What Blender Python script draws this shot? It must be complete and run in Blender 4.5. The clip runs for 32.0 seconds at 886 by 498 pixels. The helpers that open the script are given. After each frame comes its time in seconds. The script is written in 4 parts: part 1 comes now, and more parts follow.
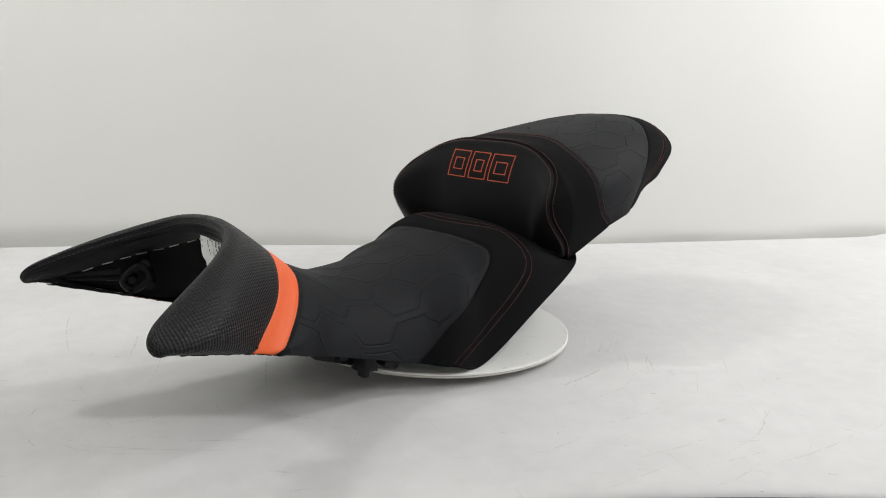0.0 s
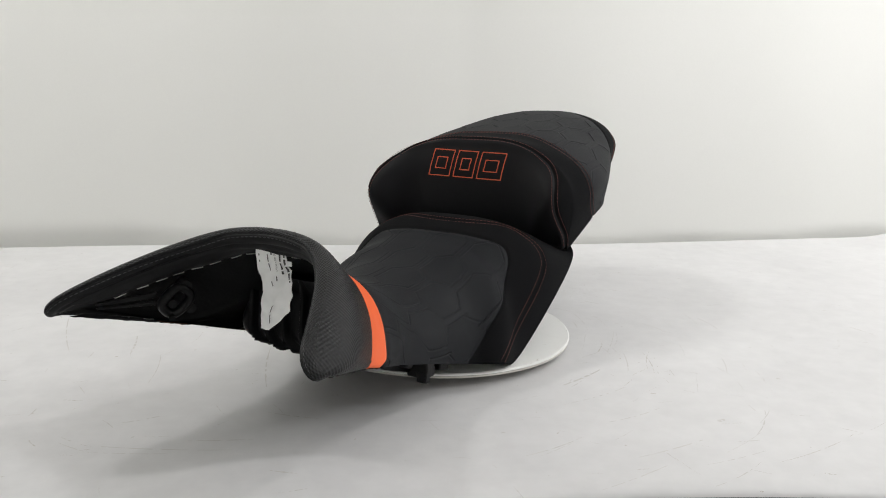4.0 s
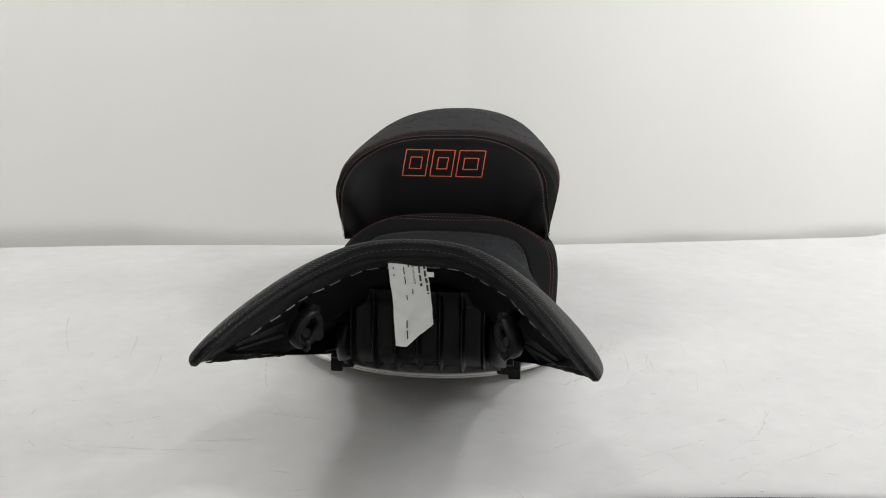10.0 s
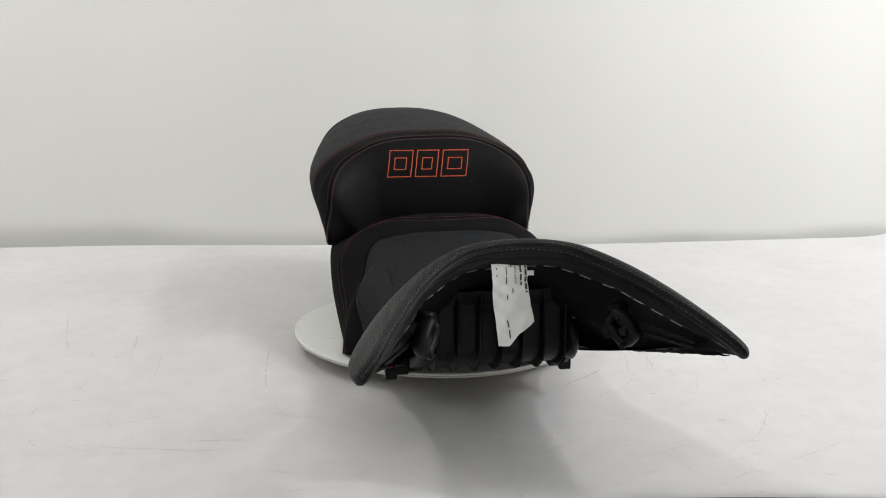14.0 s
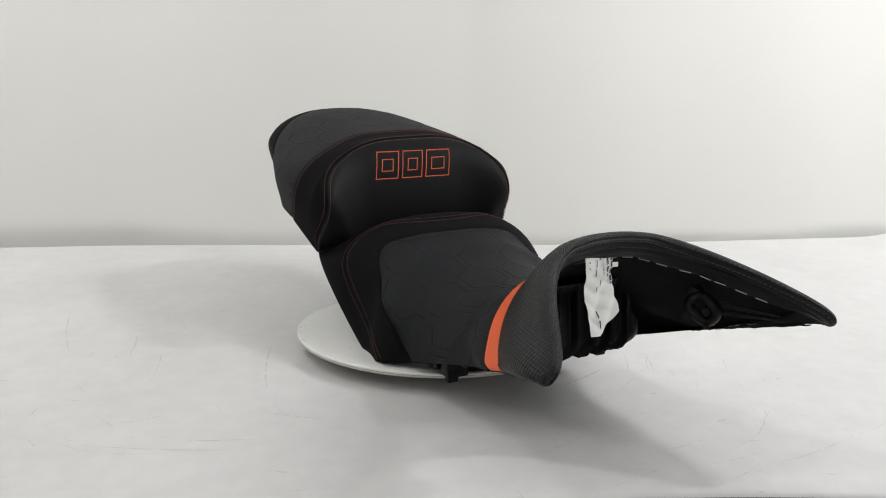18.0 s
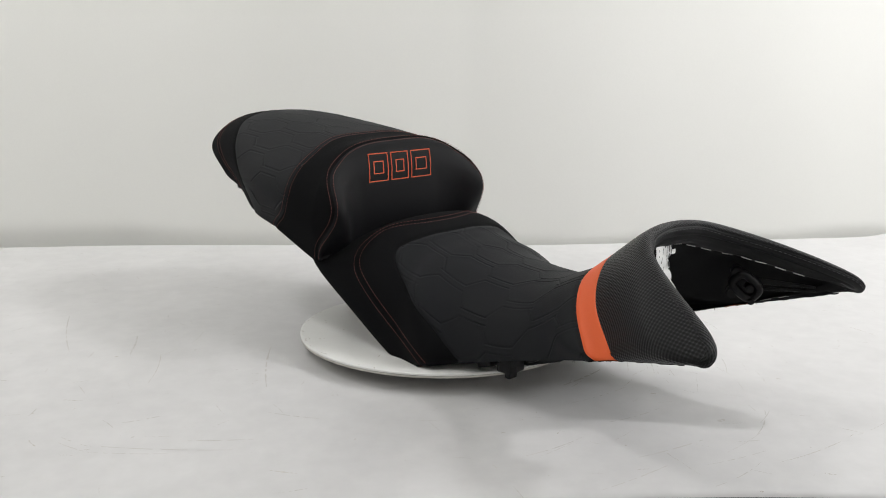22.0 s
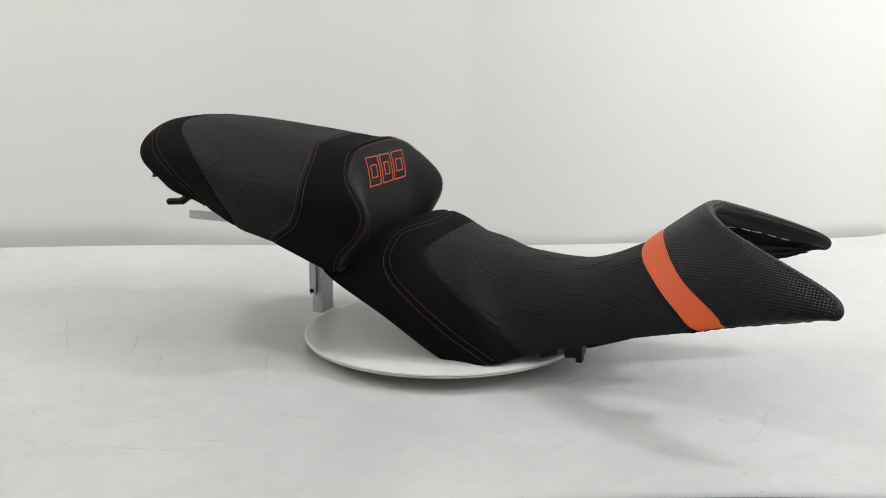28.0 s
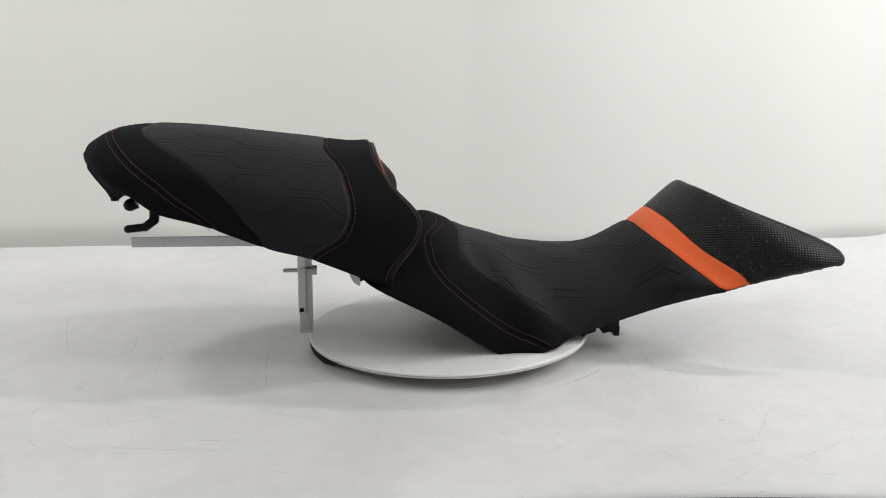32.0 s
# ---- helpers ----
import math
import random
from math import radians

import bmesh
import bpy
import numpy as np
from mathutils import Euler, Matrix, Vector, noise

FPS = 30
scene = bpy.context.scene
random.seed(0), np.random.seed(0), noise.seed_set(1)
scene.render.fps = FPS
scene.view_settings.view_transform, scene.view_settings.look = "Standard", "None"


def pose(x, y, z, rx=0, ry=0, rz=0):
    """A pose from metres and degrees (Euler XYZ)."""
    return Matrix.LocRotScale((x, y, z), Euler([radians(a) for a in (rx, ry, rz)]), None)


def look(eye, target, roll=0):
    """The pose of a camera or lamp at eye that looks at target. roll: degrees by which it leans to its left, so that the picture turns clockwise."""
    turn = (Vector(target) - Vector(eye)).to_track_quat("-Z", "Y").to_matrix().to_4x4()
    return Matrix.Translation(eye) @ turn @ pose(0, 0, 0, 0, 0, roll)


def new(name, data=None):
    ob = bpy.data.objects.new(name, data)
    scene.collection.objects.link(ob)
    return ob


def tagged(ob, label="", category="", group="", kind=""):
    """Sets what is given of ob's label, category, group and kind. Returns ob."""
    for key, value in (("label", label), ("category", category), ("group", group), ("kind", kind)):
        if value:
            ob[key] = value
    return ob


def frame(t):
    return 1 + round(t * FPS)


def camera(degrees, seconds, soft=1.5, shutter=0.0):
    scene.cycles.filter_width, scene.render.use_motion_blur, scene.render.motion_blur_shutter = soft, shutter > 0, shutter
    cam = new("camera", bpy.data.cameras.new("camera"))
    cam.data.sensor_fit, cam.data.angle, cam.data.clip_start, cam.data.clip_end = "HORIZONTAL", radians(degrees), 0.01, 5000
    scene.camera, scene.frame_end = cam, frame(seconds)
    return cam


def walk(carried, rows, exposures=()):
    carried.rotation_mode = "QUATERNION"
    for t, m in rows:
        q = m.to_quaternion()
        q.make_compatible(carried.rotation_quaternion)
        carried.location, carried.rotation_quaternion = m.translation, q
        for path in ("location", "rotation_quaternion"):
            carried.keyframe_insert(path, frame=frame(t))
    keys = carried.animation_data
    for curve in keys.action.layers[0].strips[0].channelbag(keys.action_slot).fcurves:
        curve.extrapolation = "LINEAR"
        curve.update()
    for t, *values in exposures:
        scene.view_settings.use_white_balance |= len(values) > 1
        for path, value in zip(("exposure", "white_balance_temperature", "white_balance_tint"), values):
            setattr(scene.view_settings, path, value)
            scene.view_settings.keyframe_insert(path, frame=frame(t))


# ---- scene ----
# Motorcycle seat on a slowly turning display disc, white table, white backdrop.
# World: the table top lies at z = LIFT, the turning axis stands at x = y = 0.

# ---- camera: stands still ----
LIFT = 0.012                    # height of the table top
NEAR = 1 - LIFT / 0.3582        # the table's plan is drawn for z = 0 and drawn in towards the camera's foot by this
UP = 0.135                      # height of the seat's own zero above the table
cam = camera(56.413, 32.0, soft=1.0)
EYE = pose(0.0, -1.0, 0.3582, 76.8911, -0.6794, 0.0123)
walk(cam, [(0, EYE), (32, EYE)], exposures=[(0, 0.0), (32, 0.0)])


# ---- light ----
def area_lamp(name, eye, target, sx, sy, watts, colour):
    data = bpy.data.lights.new(name, "AREA")
    data.shape, data.size, data.size_y, data.energy, data.color = "RECTANGLE", sx, sy, watts, colour
    ob = new(name, data)
    ob.matrix_world = look(eye, target)
    return ob


world = bpy.data.worlds.new("world")
scene.world = world
world.use_nodes = True
world.node_tree.nodes["Background"].inputs[0].default_value = (0.9, 0.95, 1.0, 1)
world.node_tree.nodes["Background"].inputs[1].default_value = 0.3
area_lamp("overhead_lamp", (-1.40, 0.42, 2.15), (-1.40, 0.41, 0), 0.36, 0.07, 13.6, (1.0, 0.995, 0.98))
area_lamp("overhead_lamp", (1.95, 0.33, 2.15), (1.95, 0.32, 0), 0.36, 0.07, 24.0, (1.0, 0.995, 1.0))
# unseen lamp behind the camera, added as fill for the darks under the seat
area_lamp("overhead_lamp", (0.3, -1.7, 2.3), (0.05, 0.0, 0), 1.2, 0.8, 5.0, (1.0, 0.995, 0.985))
# unseen fill lamps, added to brighten the backdrop's left and right
area_lamp("backdrop_fill", (-2.0, -0.5, 1.5), (-1.5, 1.4, 0.15), 0.8, 0.6, 7, (1.0, 0.985, 0.93))
area_lamp("backdrop_fill", (2.0, -0.6, 1.5), (1.1, 1.4, 0.15), 0.8, 0.6, 22, (1.0, 0.995, 1.0))


# ---- materials ----
def material(name, colour, rough=0.5, metal=0.0, spec=0.5, vary=0.12, scale=8.0, grain=300.0, bump=0.1, dist=0.0006, tint=None, sheen=0.0):
    """Principled surface with broad colour variation, fine grain and relief."""
    m = bpy.data.materials.new(name)
    m.use_nodes = True
    nt = m.node_tree
    n, l = nt.nodes, nt.links
    b = n["Principled BSDF"]
    b.inputs["Metallic"].default_value = metal
    b.inputs["Specular IOR Level"].default_value = spec
    if sheen:
        b.inputs["Sheen Weight"].default_value = sheen
    tc = n.new("ShaderNodeTexCoord")
    big, fine = n.new("ShaderNodeTexNoise"), n.new("ShaderNodeTexNoise")
    big.inputs["Scale"].default_value, big.inputs["Detail"].default_value = scale, 5
    fine.inputs["Scale"].default_value, fine.inputs["Detail"].default_value = grain, 3
    l.new(tc.outputs["Object"], big.inputs["Vector"])
    l.new(tc.outputs["Object"], fine.inputs["Vector"])
    mix = n.new("ShaderNodeMix")
    mix.data_type = "RGBA"
    c2 = tint or tuple(min(1.0, c * (1 + 2 * vary)) for c in colour)
    c1 = tuple(c * (1 - vary) for c in colour)
    mix.inputs["A"].default_value, mix.inputs["B"].default_value = (*c1, 1), (*c2, 1)
    add = n.new("ShaderNodeMath")
    add.operation = "MULTIPLY_ADD"
    add.inputs[1].default_value, add.inputs[2].default_value = 0.35, 0.0
    l.new(fine.outputs["Fac"], add.inputs[0])
    add2 = n.new("ShaderNodeMath")
    add2.operation = "MULTIPLY_ADD"
    add2.inputs[1].default_value = 0.65
    l.new(big.outputs["Fac"], add2.inputs[0])
    l.new(add.outputs[0], add2.inputs[2])
    l.new(add2.outputs[0], mix.inputs["Factor"])
    l.new(mix.outputs["Result"], b.inputs["Base Color"])
    rr = n.new("ShaderNodeMapRange")
    rr.inputs["To Min"].default_value, rr.inputs["To Max"].default_value = max(0.03, rough - 0.08), min(1.0, rough + 0.08)
    l.new(big.outputs["Fac"], rr.inputs["Value"])
    l.new(rr.outputs["Result"], b.inputs["Roughness"])
    if bump:
        bp = n.new("ShaderNodeBump")
        bp.inputs["Strength"].default_value, bp.inputs["Distance"].default_value = bump, dist
        l.new(fine.outputs["Fac"], bp.inputs["Height"])
        l.new(bp.outputs["Normal"], b.inputs["Normal"])
    return m


def weave_material(name, colour, rough, pitch, height, spec=0.3):
    """Technical vinyl with a raised woven dot relief laid out in the cover's own metres."""
    m = material(name, colour, rough, spec=spec, vary=0.15, grain=500, bump=0)
    nt = m.node_tree
    n, l = nt.nodes, nt.links
    uv = n.new("ShaderNodeUVMap")
    sep = n.new("ShaderNodeSeparateXYZ")
    l.new(uv.outputs["UV"], sep.inputs[0])
    waves = []
    for axis in ("X", "Y"):
        k = n.new("ShaderNodeMath")
        k.operation = "MULTIPLY"
        k.inputs[1].default_value = 2 * math.pi / pitch
        l.new(sep.outputs[axis], k.inputs[0])
        s = n.new("ShaderNodeMath")
        s.operation = "SINE"
        l.new(k.outputs[0], s.inputs[0])
        waves.append(s)
    p = n.new("ShaderNodeMath")
    p.operation = "MULTIPLY"
    l.new(waves[0].outputs[0], p.inputs[0])
    l.new(waves[1].outputs[0], p.inputs[1])
    bp = n.new("ShaderNodeBump")
    bp.inputs["Strength"].default_value, bp.inputs["Distance"].default_value = 1.0, height
    l.new(p.outputs[0], bp.inputs["Height"])
    l.new(bp.outputs["Normal"], n["Principled BSDF"].inputs["Normal"])
    return m


SMOOTH = material("smooth_black_vinyl", (0.0055, 0.0055, 0.0065), 0.6, spec=0.16, grain=900, bump=0.25, dist=0.0004)
SUEDE = material("matt_black_microfibre", (0.0058, 0.0059, 0.0065), 0.9, spec=0.08, grain=1400, bump=0.4, dist=0.0006)
GREY = material("dark_grey_vinyl", (0.0092, 0.0100, 0.0118), 0.65, spec=0.16, grain=900, bump=0.3, dist=0.0005)
ORANGE = material("orange_vinyl", (0.80, 0.12, 0.025), 0.5, spec=0.4, vary=0.05, grain=900, bump=0.25, dist=0.0004)
NOSE = weave_material("dotted_black_vinyl", (0.0034, 0.0036, 0.0042), 0.44, 0.0044, 0.00026, 0.24)
LIP = material("rolled_black_vinyl", (0.0055, 0.0056, 0.0063), 0.48, spec=0.2, vary=0.15, scale=30, grain=900, bump=0.15, dist=0.0003)
CORD = material("dark_grey_thread", (0.045, 0.045, 0.048), 0.6, spec=0.3, vary=0.2, bump=0)
THREAD = material("orange_thread", (0.135, 0.042, 0.033), 0.8, vary=0.2, bump=0)
LOGO = material("orange_embroidery", (0.75, 0.12, 0.04), 0.6, vary=0.15, bump=0)
INNER = material("black_inner_lining", (0.0032, 0.0033, 0.0036), 0.6, spec=0.1, grain=250, bump=0.3, dist=0.0008)
PLASTIC = material("black_plastic", (0.0040, 0.0040, 0.0044), 0.38, spec=0.17, grain=250, bump=0.3, dist=0.0008)
STAPLE = material("staple_steel", (0.75, 0.75, 0.72), 0.3, metal=0.6, bump=0)
PAPER = material("white_paper", (0.86, 0.86, 0.85), 0.8, vary=0.05, scale=60, bump=0.2)
INK = material("grey_ink", (0.06, 0.06, 0.06), 0.8, bump=0)
DISC = material("white_laminate", (0.78, 0.78, 0.76), 0.35, vary=0.05, scale=14, grain=120, bump=0.05)
DARK = material("dark_underside", (0.006, 0.006, 0.006), 0.7, spec=0.2)
STEEL = material("painted_bracket_steel", (0.50, 0.51, 0.52), 0.4, metal=0.3, vary=0.2, scale=40)
SHEET = material("white_table_sheet", (0.598, 0.593, 0.596), 0.38, vary=0.17, scale=4.5, grain=45, bump=0.06, dist=0.002)
FRONT_STRIP = material("dark_front_strip", (0.10, 0.085, 0.08), 0.6, vary=0.2, scale=30)
CLOTH = material("white_backdrop", (0.790, 0.788, 0.765), 0.8, vary=0.03, scale=1.2, grain=200, bump=0.03)
WALL = material("white_room_paint", (0.83, 0.83, 0.815), 0.9, vary=0.03, scale=1.0, bump=0.03)
SCUFF = material("grey_scuff", (0.38, 0.35, 0.31), 0.7, vary=0.3, scale=60)
RUB = material("faint_rub", (0.505, 0.49, 0.472), 0.6, vary=0.2, scale=40)
RIM = material("worn_rim", (0.62, 0.59, 0.52), 0.5, vary=0.3, scale=70, grain=400, tint=(0.80, 0.78, 0.73))


# ---- builders ----
def mesh_from(name, verts, faces, mat, uvs=None, smooth=True):
    me = bpy.data.meshes.new(name)
    me.from_pydata([tuple(v) for v in verts], [], [tuple(f) for f in faces])
    me.materials.append(mat)
    if smooth:
        me.polygons.foreach_set("use_smooth", [True] * len(me.polygons))
    if uvs is not None:
        lay = me.uv_layers.new(name="UVMap")
        idx = np.zeros(len(me.loops), dtype=np.int32)
        me.loops.foreach_get("vertex_index", idx)
        lay.data.foreach_set("uv", np.asarray(uvs, dtype=np.float32)[idx].ravel())
    me.update()
    return me


def part(name, data, mat, parent, label=""):
    """Links a bmesh or a mesh as one mesh object under a thing or a part."""
    if isinstance(data, bmesh.types.BMesh):
        me = bpy.data.meshes.new(name)
        data.to_mesh(me)
        data.free()
        me.materials.append(mat)
    else:
        me = data
    ob = new(name, me)
    ob.parent = parent
    return tagged(ob, label)


def thing(name, label, category, group="", kind="", at=(0, 0, 0)):
    ob = new(name)
    ob.location = at
    return tagged(ob, label, category, group, kind)


def box(bm, cx, cy, cz, sx, sy, sz, turn=None, bevel=0.0):
    r = bmesh.ops.create_cube(bm, size=1.0)
    m = Matrix.Translation((cx, cy, cz)) @ (turn or Matrix.Identity(4)) @ Matrix.Diagonal((sx, sy, sz, 1))
    bmesh.ops.transform(bm, matrix=m, verts=r["verts"])
    if bevel:
        es = list({e for v in r["verts"] for e in v.link_edges})
        bmesh.ops.bevel(bm, geom=es, offset=bevel, segments=2, affect="EDGES", profile=0.5)
    return bm


def rod(bm, a, b, r, seg=8):
    a, b = Vector(a), Vector(b)
    q = (b - a).to_track_quat("Z", "Y").to_matrix().to_4x4()
    bmesh.ops.create_cone(bm, cap_ends=True, segments=seg, radius1=r, radius2=r, depth=(b - a).length,
                          matrix=Matrix.Translation((a + b) / 2) @ q)
    return bm


def grid_faces(n, m):
    i = np.arange(n - 1)[:, None] * m + np.arange(m - 1)[None, :]
    return np.stack([i, i + 1, i + m + 1, i + m], -1).reshape(-1, 4)


# ---- seat shapes: lofts over stations from one end to the other ----
# each station: centre x, centre z, edge x, half width, edge z, roundness, side bulge
PILLION = [
    (-0.0705, -0.008, -0.0785, 0.112, -0.016, 3.12, -0.016), (-0.0637, 0.0415, -0.076, 0.123, -0.014, 3.23, -0.008),
    (-0.066, 0.080, -0.0705, 0.130, -0.012, 3.28, 0.002), (-0.075, 0.1072, -0.075, 0.1345, -0.0095, 3.20, 0.0105),
    (-0.086, 0.1217, -0.087, 0.135, -0.0115, 2.95, 0.0165), (-0.1175, 0.122, -0.156, 0.142, 0.018, 2.85, 0.016),
    (-0.196, 0.1315, -0.200, 0.141, 0.030, 2.77, 0.0115), (-0.306, 0.1427, -0.267, 0.119, 0.050, 2.84, 0.0115),
    (-0.368, 0.141, -0.3145, 0.1115, 0.062, 2.45, 0.007), (-0.400, 0.1267, -0.345, 0.104, 0.0805, 1.96, 0.005),
    (-0.4125, 0.113, -0.360, 0.0855, 0.0715, 1.50, -0.0055)]
RIDER = [
    (-0.1015, -0.018, -0.105, 0.1215, -0.0055, 2.39, -0.001), (-0.075, 0.006, -0.084, 0.136, -0.0215, 2.51, 0.002),
    (-0.021, 0.0315, -0.0165, 0.140, -0.0565, 2.51, 0.002), (0.030, 0.014, 0.065, 0.132, -0.1065, 2.46, 0.000),
    (0.0535, 0.007, 0.1155, 0.1355, -0.096, 2.34, -0.004), (0.103, -0.0037, 0.149, 0.110, -0.090, 2.22, -0.003),
    (0.179, -0.007, 0.2487, 0.103, -0.060, 2.03, -0.001), (0.2345, 0.013, 0.316, 0.1206, -0.037, 2.131, 0.0021),
    (0.2575, 0.031, 0.3507, 0.1259, -0.0255, 1.869, 0.0021), (0.303, 0.067, 0.4215, 0.1449, -0.003, 2.007, 0.0149),
    (0.3165, 0.0725, 0.4400, 0.1515, 0.0038, 1.861, -0.0003)]
# shoulders that swell forward and up: (dx, dz) at each station
SWELL_P = [(0.007, 0.004), (0.023, 0.008), (0.0275, 0.0105), (0.014, 0.007), (0.0075, 0), (0.0015, -0.001), (0, 0), (0, 0.001), (0, 0), (0, 0), (0, 0)]
SWELL_R = [(0.003, -0.0065), (0.005, -0.0055), (0.006, -0.004), (0.0045, -0.001), (0.001, 0), (0, 0), (0, 0), (-0.0015, -0.011), (0.0055, -0.0127), (0.0205, -0.0174), (0.0427, -0.0086)]
DROOP_R = [(0,)] * 9 + [(0.0012,), (0.0030,)]           # the wing tips hang a little
ASIDE_P = [(-0.004,), (-0.004,), (-0.0035,), (-0.002,), (-0.001,)] + [(0,)] * 6      # the covers sit a little askew
SKEW_P = [(0.003,), (0.006,), (0.007,), (0.007,), (0.006,), (0.002,)] + [(0,)] * 5     # one shoulder is packed flatter
ASIDE_R = [(0,)] * 7 + [(0.0005,), (0.001,), (0.002,), (0.002,)]
PILLION = np.hstack([np.array(PILLION), np.array(SWELL_P), np.zeros((11, 1)), np.array(ASIDE_P), np.array(SKEW_P)])
PILLION[:4, 0] -= (0.002, 0.004, 0.004, 0.003)
PILLION[:4, 7] += (0.001, 0.003, 0.003, 0.002)
PILLION[:4, 3] += (0.004, 0.004, 0.0035, 0.002)
RIDER = np.hstack([np.array(RIDER), np.array(SWELL_R), np.array(DROOP_R), np.array(ASIDE_R), np.zeros((11, 1))])
MID = 0.0028                                        # sideways offset of the seat's middle plane
SET_PILLION, SET_RIDER = (-0.0004, 1.485, 1.451), (0.0026, -0.138, 0.611)   # how each seat sits: shift, yaw, lean


def glide(A, s):
    """Smooth interpolation between stations."""
    n = len(A) - 1
    s = np.clip(s, 0, n)
    i = np.minimum(s.astype(int), n - 1)
    f = (s - i)[..., None]
    b, c = A[i], A[i + 1]
    a = np.where((i == 0)[..., None], 2 * b - c, A[np.maximum(i - 1, 0)])
    d = np.where((i == n - 1)[..., None], 2 * c - b, A[np.minimum(i + 2, n)])
    return 0.5 * (2 * b + (c - a) * f + (2 * a - 5 * b + 4 * c - d) * f ** 2 + (3 * b - a - 3 * c + d) * f ** 3)


def shape(A, s, v, sit):
    """Points of a seat's skin: s along the stations, v across from -1 to 1; beyond 1 the hem turns in."""
    q = glide(A, s)
    xc, zc, xe, we, ze, n, b, bx, bz, tip, aside, skew = [q[..., k] for k in range(12)]
    w = np.minimum(np.abs(v), 1.0)
    a, e = w * math.pi / 2, 2 / n
    S, C = np.sin(a) ** e, 1 - np.maximum(np.cos(a), 0) ** e
    h = np.sin(math.pi * np.clip(w * 1.25 - 0.25, 0, 1) ** 1.6)
    hem = np.maximum(np.abs(v) - 1.0, 0)
    x = xc + (xe - xc) * C + (bx + skew * np.where(v > 0, -1.0, 0.15)) * h
    y = np.sign(v) * (we * S + b * h - hem) + MID + aside
    z = zc + (ze - zc) * C + bz * h - tip * np.clip((w - 0.84) / 0.16, 0, 1) ** 2 + hem * 0.25 * (hem < 0.004) + 0.001 * (hem >= 0.004)
    dy, yaw, lean = sit[0], radians(sit[1]), radians(sit[2])
    y = y + dy
    x, y = x * math.cos(yaw) - y * math.sin(yaw), x * math.sin(yaw) + y * math.cos(yaw)
    return np.stack([x, y * math.cos(lean) - z * math.sin(lean), y * math.sin(lean) + z * math.cos(lean) + UP], -1)


def knots(*kv):
    """A smooth even curve s(|v|) through (v, s) knots."""
    x, y = np.array([k[0] for k in kv], float), np.array([k[1] for k in kv], float)
    g = np.gradient(y, x)
    g[0] = 0.0

    def at(v):
        w = np.clip(np.abs(v), 0, 1)
        i = np.clip(np.searchsorted(x, w) - 1, 0, len(x) - 2)
        hh = x[i + 1] - x[i]
        t = (w - x[i]) / hh
        return ((2 * t ** 3 - 3 * t ** 2 + 1) * y[i] + (t ** 3 - 2 * t ** 2 + t) * hh * g[i]
                + (3 * t ** 2 - 2 * t ** 3) * y[i + 1] + (t ** 3 - t ** 2) * hh * g[i + 1])
    return at


def level(s):
    return lambda v: np.full(np.shape(v), float(s))


# seams of the pillion seat
P_FACE = knots((0, 3.94), (0.12, 3.97), (0.24, 3.92), (0.34, 3.72), (0.42, 3.36), (0.5, 2.98), (0.58, 2.66), (0.66, 2.38), (0.76, 2.1), (0.86, 2.0), (0.94, 2.25), (1, 2.8))
P_BAND = knots((0, 5.36), (0.12, 5.36), (0.24, 5.26), (0.33, 5.12), (0.44, 4.96), (0.54, 4.85), (0.65, 4.73), (0.79, 4.65), (0.92, 4.74), (1, 4.97))
P_TOP = knots((0, 7.5), (0.1, 7.5), (0.2, 7.44), (0.3, 7.33), (0.4, 7.18), (0.5, 6.99), (0.6, 6.83), (0.7, 6.68), (0.84, 6.47), (0.95, 6.27), (1, 6.08))
P_TAIL = knots((0, 8.27), (0.14, 8.22), (0.3, 8.12), (0.46, 7.98), (0.64, 7.78), (0.8, 7.48), (0.93, 7.2), (1, 6.84))
# seams of the rider seat
R_STITCH = knots((0, 2.33), (0.1, 2.28), (0.2, 2.14), (0.3, 1.96), (0.44, 1.9), (0.57, 1.91), (0.66, 2.0), (0.73, 2.17), (0.79, 2.5), (0.84, 2.98), (0.92, 3.56), (1, 3.95))
R_TOP = knots((0, 2.76), (0.1, 2.73), (0.2, 2.68), (0.3, 2.6), (0.38, 2.55), (0.44, 2.6), (0.5, 2.77), (0.57, 3.14), (0.65, 3.66), (0.78, 4.32), (0.92, 4.72), (1, 4.9))
R_BAND = knots((0, 7.48), (0.25, 7.42), (0.5, 7.53), (0.75, 7.53), (1, 7.10))
R_NOSE = knots((0, 8.24), (0.25, 8.21), (0.5, 8.14), (0.75, 8.17), (1, 7.95))
R_ROLL = 0.0078                                     # radius of the rolled front edge


def R_EDGE(v):
    """Where the nose cover passes into the rolled edge: one radius short of the last station."""
    w = np.clip(np.asarray(v, float), -1, 1)
    a = shape(RIDER, np.full(w.shape, 9.45), w, SET_RIDER)
    b = shape(RIDER, np.full(w.shape, 9.95), w, SET_RIDER)
    step = np.linalg.norm(b - a, axis=-1) / 0.5
    return np.maximum(10 - R_ROLL * (1 - 0.6 * w ** 2) / np.maximum(step, 1e-4), 9.15)


